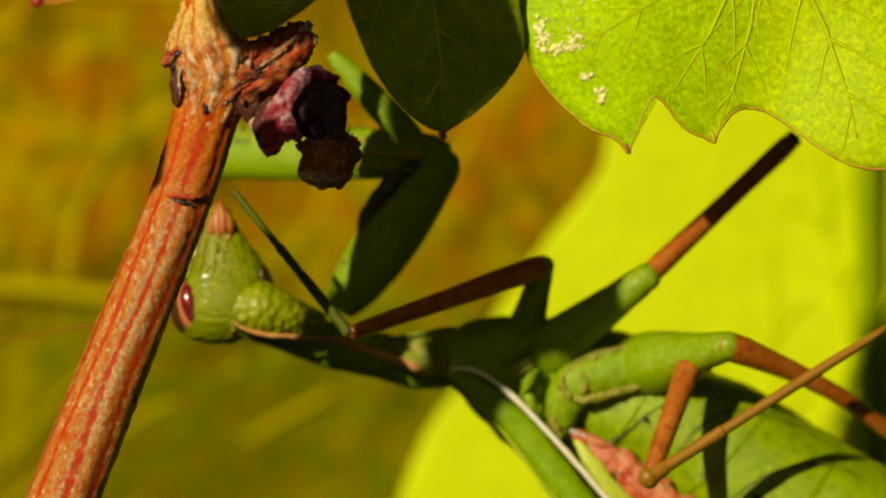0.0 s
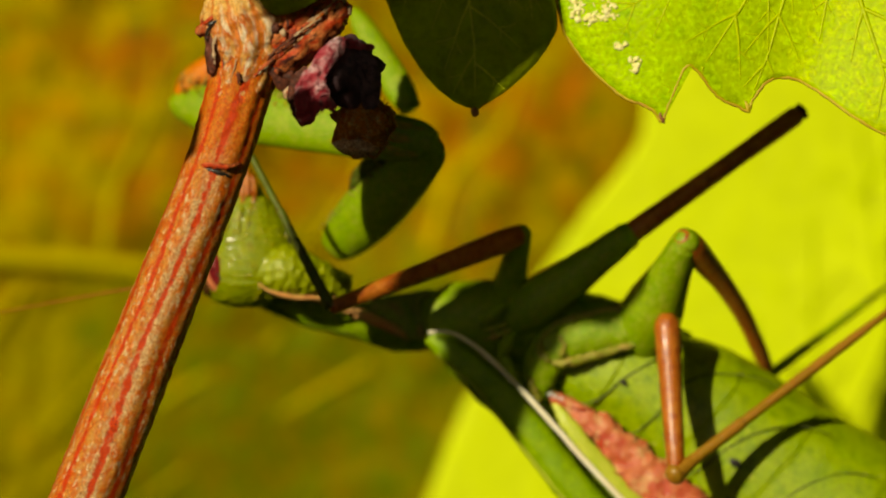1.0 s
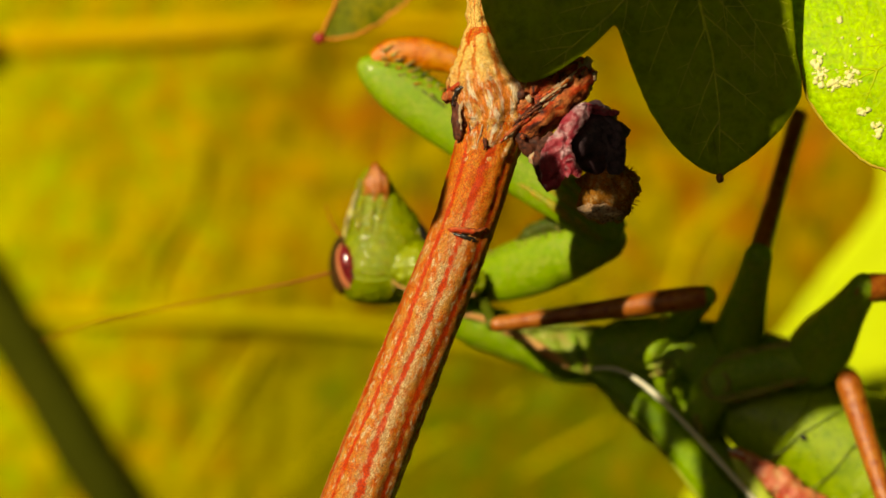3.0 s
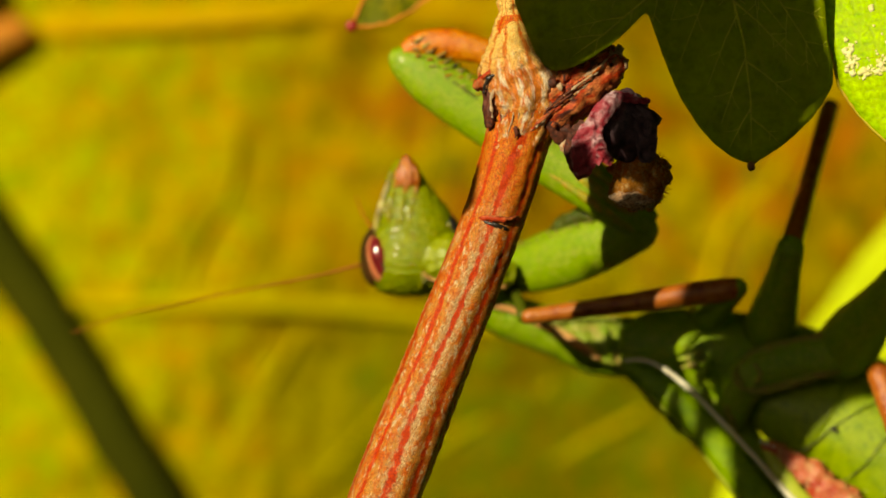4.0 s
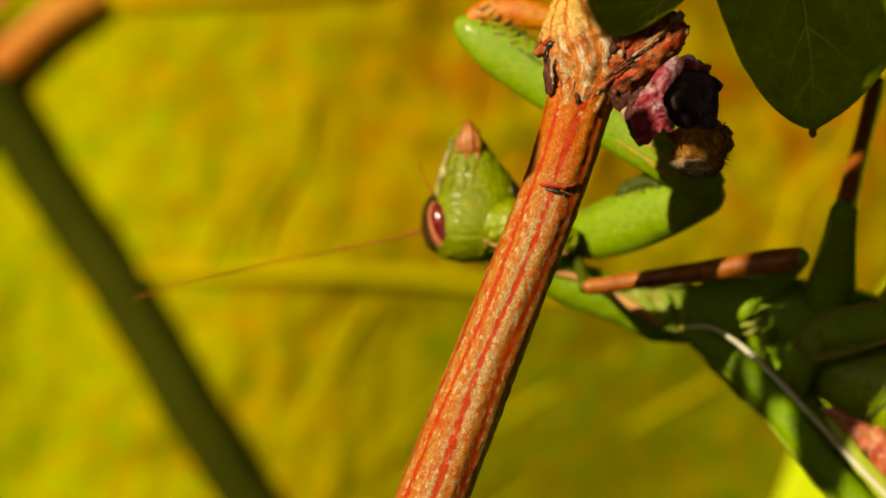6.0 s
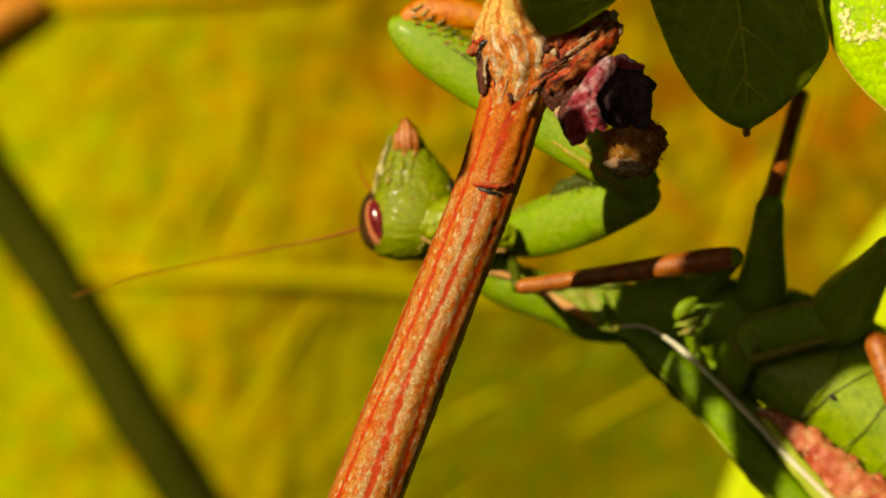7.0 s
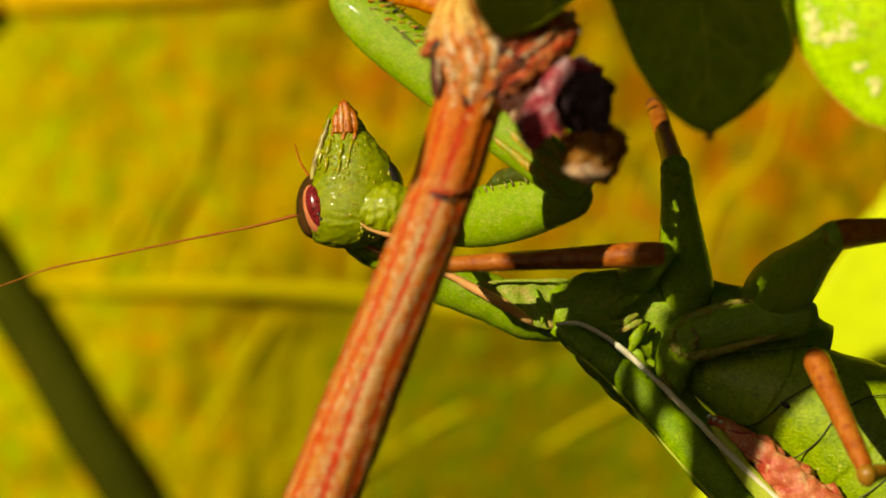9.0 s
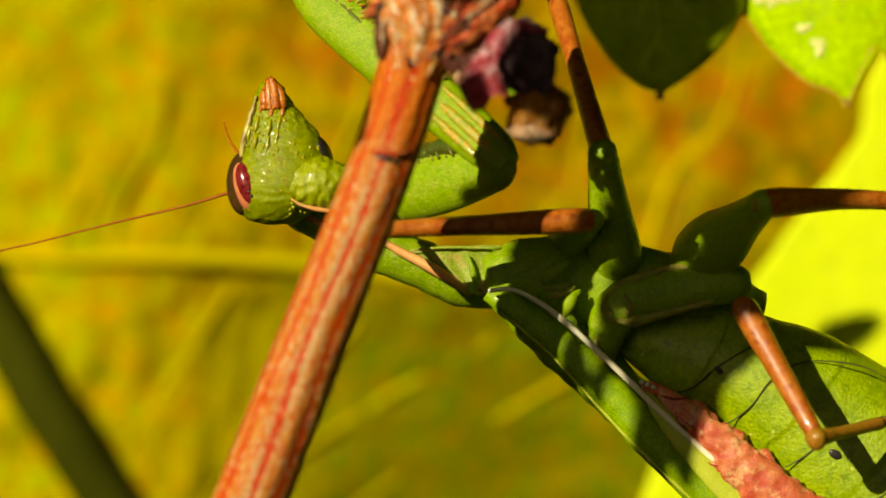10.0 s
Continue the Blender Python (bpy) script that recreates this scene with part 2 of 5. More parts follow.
JAW = material("mouthparts", [(0.40, 0.065, 0.002), (0.54, 0.20, 0.008), (0.13, 0.014, 0.001)], 0.45, 0.3, 0.7, 0.5, shine=0.4, coat=0.25)
BLACK = material("dark_spot", [(0.012, 0.010, 0.008), (0.03, 0.022, 0.015)], 0.5, 0.35, 0.3)
SPINE = material("spine", [(0.50, 0.42, 0.10), (0.08, 0.03, 0.01)], 0.5, 0.3, 0.2)
DARKFOLD = material("segment_crease", [(0.035, 0.05, 0.004), (0.06, 0.07, 0.006)], 0.8, 0.5, 0.4)
# green cuticle with the shade of a fold put into its colour
SHADEFOLD = material("shaded_fold_cuticle", [(0.035, 0.06, 0.004), (0.07, 0.10, 0.006), (0.10, 0.06, 0.01)], 0.6, 0.4, 0.9, 0.4, shine=0.35, coat=0.2, flecks=((0.5, 0.46, 0.08), 0.8, 0.14))
SPECK = material("dry_speck", [(0.70, 0.62, 0.16), (0.80, 0.76, 0.40)], 0.3, 0.8, 0.6)


# ---- building helpers ----
def spline(points, steps):
    """A smooth line through the points, every value of each point carried along."""
    p = [np.array(q, float) for q in points]
    p = [2 * p[0] - p[1]] + p + [2 * p[-1] - p[-2]]
    out = []
    for i in range(1, len(p) - 2):
        for k in range(steps):
            f = k / steps
            a, b, c, d = p[i - 1], p[i], p[i + 1], p[i + 2]
            out.append(0.5 * (2 * b + (c - a) * f + (2 * a - 5 * b + 4 * c - d) * f * f + (3 * b - a - 3 * c + d) * f ** 3))
    out.append(p[-2])
    return out


def ringed(geo, n, pitch, depth):
    """The tube (n points round) with overlapping rings, as of an insect's segments."""
    verts, faces, along = geo
    out = list(verts)
    for i in range((len(verts) - 2) // n):
        ring = verts[i * n:(i + 1) * n]
        mid = sum(ring, Vector()) / n
        for k in range(n):
            a = along[i * n + k]
            f = (a[2] / pitch + 0.08 * math.sin(2 * math.atan2(a[1], a[0]))) % 1.0
            out[i * n + k] = ring[k] + (ring[k] - mid).normalized() * depth * (f - 0.5)
    return out, faces, along


def tube(points, n=14, steps=6, flat=1.0, rough=0.0, pitch=1.0, ridges=0, ridge=0.0, across=(0, 1, 0), seed=0.0, spin=0.0):
    """A tube through points (x, y, z, radius). flat: its depth over its width. Returns vertices, faces and the lengthwise place."""
    line = spline(points, steps)
    verts, faces, along = [], [], []
    run = 0.0
    for i, q in enumerate(line):
        c, r = Vector(q[:3]), max(q[3], 0.004)
        ahead, behind = Vector(line[min(i + 1, len(line) - 1)][:3]), Vector(line[max(i - 1, 0)][:3])
        way = (ahead - behind).normalized()
        if i:
            run += (c - Vector(line[i - 1][:3])).length
        side = way.cross(Vector(across))
        side = side.normalized() if side.length > 1e-4 else Vector((1, 0, 0))
        deep = side.cross(way).normalized()
        for k in range(n):
            a = 2 * math.pi * k / n + spin * run
            ca, sa = math.cos(a), math.sin(a)
            w, crest = r, 0.0
            if ridges:
                crest = math.sin(a * ridges + 1.1 * noise.noise(Vector((ca, sa, run * 0.12 + seed))) * 2)
                w *= 1 + ridge * crest
            d = side * ca + deep * sa * flat
            if rough:
                w += rough * noise.noise((c + d * r) / pitch + Vector((seed, 0, 0))) + 0.4 * rough * noise.noise((c + d * r) / (pitch * 0.3) + Vector((0, seed, 0)))
            verts.append(c + d * w)
            along.append((r * ca, r * sa, run, crest))
    rows = len(line)
    for i in range(rows - 1):
        for k in range(n):
            a, b = i * n + k, i * n + (k + 1) % n
            faces.append((a, b, b + n, a + n))
    for i, flip in ((0, True), (rows - 1, False)):
        verts.append(Vector(line[i][:3]))
        along.append((0, 0, 0 if i == 0 else run, 0.0))
        mid = len(verts) - 1
        for k in range(n):
            a, b = i * n + k, i * n + (k + 1) % n
            faces.append((b, a, mid) if flip else (a, b, mid))
    return verts, faces, along


def blob(centre, size, n=28, turn=(0, 0, 0), rough=0.0, pitch=1.0, seed=0.0, shape=None):
    """An ellipsoid with half-axes size, turned, with lumps; shape(d) may reshape the unit direction."""
    e = Euler([radians(a) for a in turn]).to_matrix()
    rows = n // 2
    verts, faces = [], []
    for i in range(rows + 1):
        for k in range(n):
            th, ph = math.pi * i / rows, 2 * math.pi * k / n
            d = Vector((math.sin(th) * math.cos(ph), math.sin(th) * math.sin(ph), math.cos(th)))
            q = shape(d) if shape else d
            p = Vector((q.x * size[0], q.y * size[1], q.z * size[2]))
            if rough:
                p *= 1 + rough * (noise.noise(p / pitch + Vector((seed, 0, 0))) + 0.5 * noise.noise(p / (pitch * 0.35) + Vector((0, seed, 0))))
            verts.append(Vector(centre) + e @ p)
    for i in range(rows):
        for k in range(n):
            a, b = i * n + k, i * n + (k + 1) % n
            faces.append((a, a + n, b + n, b))
    return verts, faces, [(*v, 0.0) for v in verts]


def joined(*pieces):
    verts, faces, along = [], [], []
    for v, f, a in pieces:
        o = len(verts)
        verts += v
        along += a
        faces += [tuple(o + i for i in q) for q in f]
    return verts, faces, along


def sheet(outline, centre, depth, rings=14, thick=0.16):
    """A leaf blade: a plate with real thickness inside an outline (x, z) seen from the front; depth(x, z) bends it."""
    n = len(outline)
    verts, faces = [], []
    for back in (0, 1):
        verts.append(Vector((centre[0], depth(*centre) + thick * back, centre[1])))
        for r in range(1, rings + 1):
            f = r / rings
            for x, z in outline:
                px, pz = centre[0] + (x - centre[0]) * f, centre[1] + (z - centre[1]) * f
                verts.append(Vector((px, depth(px, pz) + thick * back * (0.4 if r == rings else 1), pz)))
    half = 1 + n * rings
    for back in (0, 1):
        o = half * back
        for k in range(n):
            j = (k + 1) % n
            tri = (o, o + 1 + k, o + 1 + j)
            faces.append(tri if back else tri[::-1])
            for r in range(rings - 1):
                a, b = o + 1 + r * n + k, o + 1 + r * n + j
                q = (a, a + n, b + n, b)
                faces.append(q if back else q[::-1])
    for k in range(n):
        a, b = 1 + (rings - 1) * n + k, 1 + (rings - 1) * n + (k + 1) % n
        faces.append((a, a + half, b + half, b))
    return verts, faces, [(*v, 0.0) for v in verts]


def mesh_of(name, geo, mat):
    verts, faces, along = geo
    me = bpy.data.meshes.new(name)
    me.from_pydata([tuple(c * MM for c in v) for v in verts], [], faces)
    if len(along[0]) > 3:
        ribs = me.attributes.new("crest", "FLOAT", "POINT")
        ribs.data.foreach_set("value", [a[3] for a in along])
    at = me.attributes.new("along", "FLOAT_VECTOR", "POINT")
    at.data.foreach_set("vector", np.array([tuple(a)[:3] for a in along], float).ravel())
    me.polygons.foreach_set("use_smooth", [True] * len(me.polygons))
    me.materials.append(mat)
    bm = bmesh.new()
    bm.from_mesh(me)
    bmesh.ops.recalc_face_normals(bm, faces=bm.faces)
    bm.to_mesh(me)
    bm.free()
    return me


def root_of(ob):
    while ob.parent:
        ob = ob.parent
    return ob


def part(name, geo, mat, parent, label=""):
    """One mesh object under a thing (or a part of it), its points given in the place's own millimetres."""
    ob = new(name, mesh_of(name, geo, mat))
    ob.parent = parent
    if not parent.parent:
        ob.location = -parent.location
    return tagged(ob, label)


def thing(name, base, label, category, group="", kind=""):
    ob = new(name)
    ob.location = Vector(base) * MM
    ob.empty_display_size = 0.002
    return tagged(ob, label, category, group, kind)


def bend(cx, cz, y, tilt_x, tilt_z, cup, waves, size, seed):
    """The depth of a leaf blade at (x, z)."""
    def depth(x, z):
        dx, dz = x - cx, z - cz
        return (y + tilt_x * dx + tilt_z * dz + cup * (dx * dx + dz * dz) / 100
                + waves * noise.noise(Vector((x / size + seed, z / size, seed))))
    return depth


def vein_tree(depth, start, end, width, lift=0.05, sides=5, reach=0.45, seed=1, sag=0.06, rim=None, twigs=True):
    """A main vein with side veins and twigs, lying on the front of a blade."""
    rnd = random.Random(seed)
    s, e = Vector(start), Vector(end)
    way = e - s
    nrm = Vector((-way.y, way.x))
    pieces = []

    def inside(x, z):
        hit = False
        for (ax, az), (bx, bz) in zip(rim, rim[1:] + rim[:1]):
            if (az > z) != (bz > z) and x < (bx - ax) * (z - az) / (bz - az) + ax:
                hit = not hit
        return hit

    def lay(points, w):
        if rim:
            kept = []
            for a, b in zip(points, points[1:]):
                for f in (0, 0.25, 0.5, 0.75):
                    q = (a[0] + (b[0] - a[0]) * f, a[1] + (b[1] - a[1]) * f)
                    if not inside(*q):
                        break
                    kept.append(q)
                else:
                    continue
                break
            points = kept
            if len(points) < 3:
                return
        rows = [(x, depth(x, z) - lift, z, max(0.02, w * (1 - 0.75 * i / (len(points) - 1)))) for i, (x, z) in enumerate(points)]
        pieces.append(tube(rows, n=6, steps=2 if rim else 4, flat=0.7))

    lay([tuple(s + way * f + nrm * sag * math.sin(f * 3.1)) for f in (0, 0.25, 0.5, 0.75, 0.98)], width)
    for i in range(sides):
        for sgn in (-1, 1):
            f = (i + 0.6 + rnd.uniform(-0.2, 0.2)) / (sides + 0.6)
            a = s + way * f + nrm * sag * math.sin(f * 3.1)
            size = way.length * reach * (1 - f * 0.75) * rnd.uniform(0.75, 1.0)
            d = (way.normalized() * rnd.uniform(0.75, 0.95) + nrm.normalized() * sgn * rnd.uniform(0.55, 0.8)).normalized()
            bow = way.normalized() * size * 0.12
            pts = [a, a + d * size * 0.35, a + d * size * 0.7 + bow * 0.5, a + d * size + bow]
            lay([tuple(q) for q in pts], width * 0.55)
            for g in (0.35, 0.7) if twigs else (0.55,):
                b = a + d * size * g
                for s2 in (-1, 1):
                    d2 = (d * 0.6 + Vector((-d.y, d.x)) * s2 * rnd.uniform(0.5, 0.8)).normalized()
                    L = size * rnd.uniform(0.18, 0.32)
                    lay([tuple(b), tuple(b + d2 * L * 0.5 + d * L * 0.08), tuple(b + d2 * L)], width * 0.28)
    return joined(*pieces)


def flat_of(points, steps=6, teeth=0.0, seed=0):
    """A closed outline (x, z) through the points."""
    rnd = random.Random(seed)
    pts = [(p[0], p[2]) for p in points]
    p = [np.array(q, float) for q in pts]
    out = []
    for i in range(len(p)):
        a, b, c, d = p[i - 1], p[i], p[(i + 1) % len(p)], p[(i + 2) % len(p)]
        for k in range(steps):
            f = k / steps
            q = 0.5 * (2 * b + (c - a) * f + (2 * a - 5 * b + 4 * c - d) * f * f + (3 * b - a - 3 * c + d) * f ** 3)
            out.append((q[0] + rnd.uniform(-teeth, teeth), q[1] + rnd.uniform(-teeth, teeth)))
    return out


# ---- the setting: soil far below, leaves behind ----
def build_ground():
    n, verts, faces = 24, [], []
    for i in range(n + 1):
        for k in range(n + 1):
            fx, fy = i / n * 2 - 1, k / n * 2 - 1
            x, y = 400000 * fx * abs(fx) ** 3, 400000 * fy * abs(fy) ** 3
            verts.append(Vector((x, y, -900 + 12 * noise.noise(Vector((x / 90, y / 90, 0))))))
    for i in range(n):
        for k in range(n):
            a = i * (n + 1) + k
            faces.append((a, a + n + 1, a + n + 2, a + 1))
    tagged(new("ground", mesh_of("ground", (verts, faces, [(*v, 0.0) for v in verts]), SOIL)), "brown soil under the vine", "ground", kind="structure")


def build_back_leaves():
    c = (-8.22, 78, 0.4)
    leaf = thing("grape_leaf", c, "large yellowing grape leaf mottled green and orange behind the mantis", "leaf", "leaves behind")
    plain = bend(c[0], c[2], 78, 0.03, 0.02, 0.06, 2.4, 13, 3.0)

    def depth(x, z):
        low = max(0.0, c[2] - 3 - z) * min(1.0, max(0.0, (x - c[0] + 16) / 14))  # the lower half leans away from the sun
        fold = noise.noise(Vector(((x - z * 0.6) / 3.2, (z + x * 0.6) / 9, 2.0)))
        return plain(x, z) + 0.16 * low + 0.6 * fold + 0.5 * noise.noise(Vector((x / 1.7, z / 2.2, 5.0)))

    rim = [(40.92, 78, 12.65), (40.19, 78, 3.84), (38.72, 78, -1.66), (35.05, 78, -7.17), (31.38, 78, -12.3), (27.72, 78, -16.7), (24.05, 78, -22.57),
           (-8.22, 78, -26.01), (-21.42, 78, -31.51), (-37.93, 78, -27.84), (-50.77, 78, -13.17), (-54.44, 78, 3.34), (-47.1, 78, 21.68), (-28.76, 78, 31.59), (-10.42, 78, 33.79), (7.92, 78, 29.02), (25.53, 78, 23.52)]
    part("blade", sheet(flat_of(rim, 12, 0.15, 4), (c[0], c[2]), depth, 60, 0.3), AUTUMN, leaf)

    def on(points, lift=0.2):
        return [(x, depth(x, z) - lift, z, r) for (x, y, z), r in points]

    part("vein", tube(on([((-29.86, 78, -3.08), 0.3), ((-24.73, 78, -3.8), 0.48), ((-15.92, 78, -3.8), 0.55), ((-6.75, 78, -4.3), 0.5), ((2.79, 78, -5.7), 0.36), ((9.76, 78, -8.03), 0.25)], 0.35), 10), OLDVEIN, leaf, "raised pale yellow vein")
    part("vein", tube(on([((-29.08, 78, 14.04), 0.9), ((-22.11, 78, 14.48), 0.85), ((-14.04, 78, 14.99), 0.75), ((-7.43, 78, 15.43), 0.6), ((3.57, 78, 14.84), 0.4)]), 10), MIDRIB, leaf, "raised pale yellow vein")
    for w, *line in (
            (0.24, (4.6, -9.0), (-1.7, -12.3), (-9.8, -17.5), (-15.3, -21.5)),
            (0.20, (-3.9, -7.9), (-6.8, -10.9), (-10.1, -14.5), (-13.8, -19.7)),
            (0.22, (10.4, -10.9), (5.7, -13.4), (-1.7, -17.8), (-6.8, -21.5)),
            (0.20, (-12.0, -5.7), (-15.3, -10.9), (-18.2, -15.3), (-20.4, -19.7)),
            (0.24, (-19.5, -3.5), (-18.8, -0.2), (-16.7, 3.4), (-16.0, 7.1)),
            (0.20, (-23.0, -3.5), (-21.9, -1.0), (-20.4, 1.6), (-20.0, 5.3)),
            (0.16, (-16.4, -3.5), (-15.3, -1.0), (-14.2, 1.6), (-13.6, 5.3)),
            (0.30, (14.1, -3.5), (15.9, 1.6), (18.9, 4.6), (20.3, 9.0)),
            (0.20, (9.3, -2.8), (9.7, 1.6), (10.8, 6.0)),
            (0.22, (0.5, -3.5), (0.9, 0.5), (3.1, 6.0), (3.8, 10.4)),
            (0.16, (5.7, -4.3), (7.9, -1.3), (9.3, 0.5)),
            (0.18, (-25.2, -9.4), (-22.2, -10.9), (-20.0, -15.3)),
            (0.22, (-6.8, -3.5), (-6.1, 0.5), (-3.9, 5.3), (-3.5, 9.3))):
        part("vein", tube(on([((x, 78, z), w * (1.2 - 0.25 * i)) for i, (x, z) in enumerate(line)], 0.06), 8, 8), OLDVEIN, leaf, "fine yellow vein")

    c3 = (-4.66, 16.5, 13.72)
    young = thing("grape_leaf", c3, "small olive vine leaf with an orange rim and red tip", "leaf", "leaves behind")
    d3 = bend(c3[0], c3[2], 16.5, 0.05, 0.1, 0.3, 0.8, 3, 4.0)
    edge = flat_of([(-7.16, 16.5, 12.3), (-6.09, 16.5, 12.3), (-5.08, 16.5, 12.49), (-4.29, 16.5, 12.86), (-3.25, 16.5, 13.59), (-2.25, 16.5, 14.44), (-1.84, 16.5, 15.0), (-3.25, 16.5, 15.26), (-5.14, 16.5, 15.07), (-6.15, 16.5, 14.44), (-6.72, 16.5, 13.18)], 6, 0.06, 5)
    part("blade", sheet(edge, (c3[0], c3[2]), d3, 14, 0.14), YOUNG, young)
    part("rim", tube([(x, d3(x, z) - 0.02, z, 0.09) for x, z in edge + edge[:1]], 6, 1, rough=0.04, pitch=0.4), ORANGE, young, "orange leaf rim")
    part("tip", blob((-7.16, d3(-7.16, 12.3) - 0.05, 12.3), (0.36, 0.2, 0.32), 14, rough=0.25, pitch=0.2), CREASE, young, "dark red leaf tip")

    c2 = (37.04, 66, -1.39)
    lime = thing("grape_leaf", c2, "bright lime-green grape leaf in full sun", "leaf", "leaves behind")
    d2 = bend(c2[0], c2[2], 66, -0.02, 0.05, 0.02, 1.0, 20, 9.0)
    rim = [(28.52, 66, 9.04), (27.10, 66, 3.7), (23.71, 66, -0.76), (20.50, 66, -5.4), (17.83, 66, -10.21), (15.61, 66, -13.78), (14.26, 66, -17.7), (11.41, 66, -26.61), (28.13, 66, -37.76), (45.96, 66, -41.33), (63.79, 66, -30.63), (70.92, 66, -9.24), (67.35, 66, 15.72), (56.66, 66, 26.42), (38.83, 66, 22.86)]
    part("blade", sheet(flat_of(rim, 6, 0.1, 6), (c2[0], c2[2]), d2, 20, 0.3), LIME, lime)
    a, b = (32.66, 66, -34.2), (57.62, 66, 12.16)
    part("vein", vein_tree(d2, (a[0], a[2]), (b[0], b[2]), 0.5, 0.2, 4, 0.5, 21), LIME, lime)

    stem = thing("vine_shoot", (43.82, 64.9, -17.58), "blurred green upright vine shoot in front of a lime leaf", "shoot")
    part("stem", tube([(*(43.9, 64.9, -28.2), 0.9), (*(43.8, 64.9, -10.5), 0.9), (*(43.6, 64.9, 3.66), 0.85), (*(43.4, 64.9, 24.9), 0.8)], 12, 8, rough=0.1, pitch=2), GREENSHOOT, stem)

    # a diagonal shoot whose darkness is painted shade
    dark = thing("vine_shoot", (-20.93, 76, -16.7), "blurred vine shoot with shade in its dark olive colour, before a yellow leaf", "shoot")
    part("stem", tube(on([((-10.6, 76, -33.06), 1.9), ((-21.2, 76, -16.7), 1.85), ((-27.4, 76, -6.41), 1.8), ((-34.0, 76, 3.45), 1.8), ((-39.4, 76, 12.58), 1.75), ((-44.0, 76, 21.35), 1.7)], 1.1), 16, 8, rough=0.15, pitch=3), SHOOT, dark)

    twig = thing("leaf_stalk", (-32.98, 76, 10.76), "blurred orange leaf stalk beside a yellow leaf", "leaf stalk")
    part("stalk", tube(on([((-41.02, 76, 3.45), 1.5), ((-37.37, 76, 8.57), 1.45), ((-34.45, 76, 11.49), 1.4), ((-32.07, 76, 13.24), 1.25), ((-29.70, 76, 14.12), 0.9)], 1.5), 14, 8, rough=0.1, pitch=2), ORANGE, twig)
    part("stalk", tube(on([((-39.56, 76, 11.12), 0.9), ((-35.91, 76, 14.04), 0.9), ((-34.08, 76, 16.6), 0.9), ((-32.62, 76, 19.88), 0.9)], 3.4), 14, 8, rough=0.1, pitch=2), ORANGE, twig, "upper branch of the stalk")


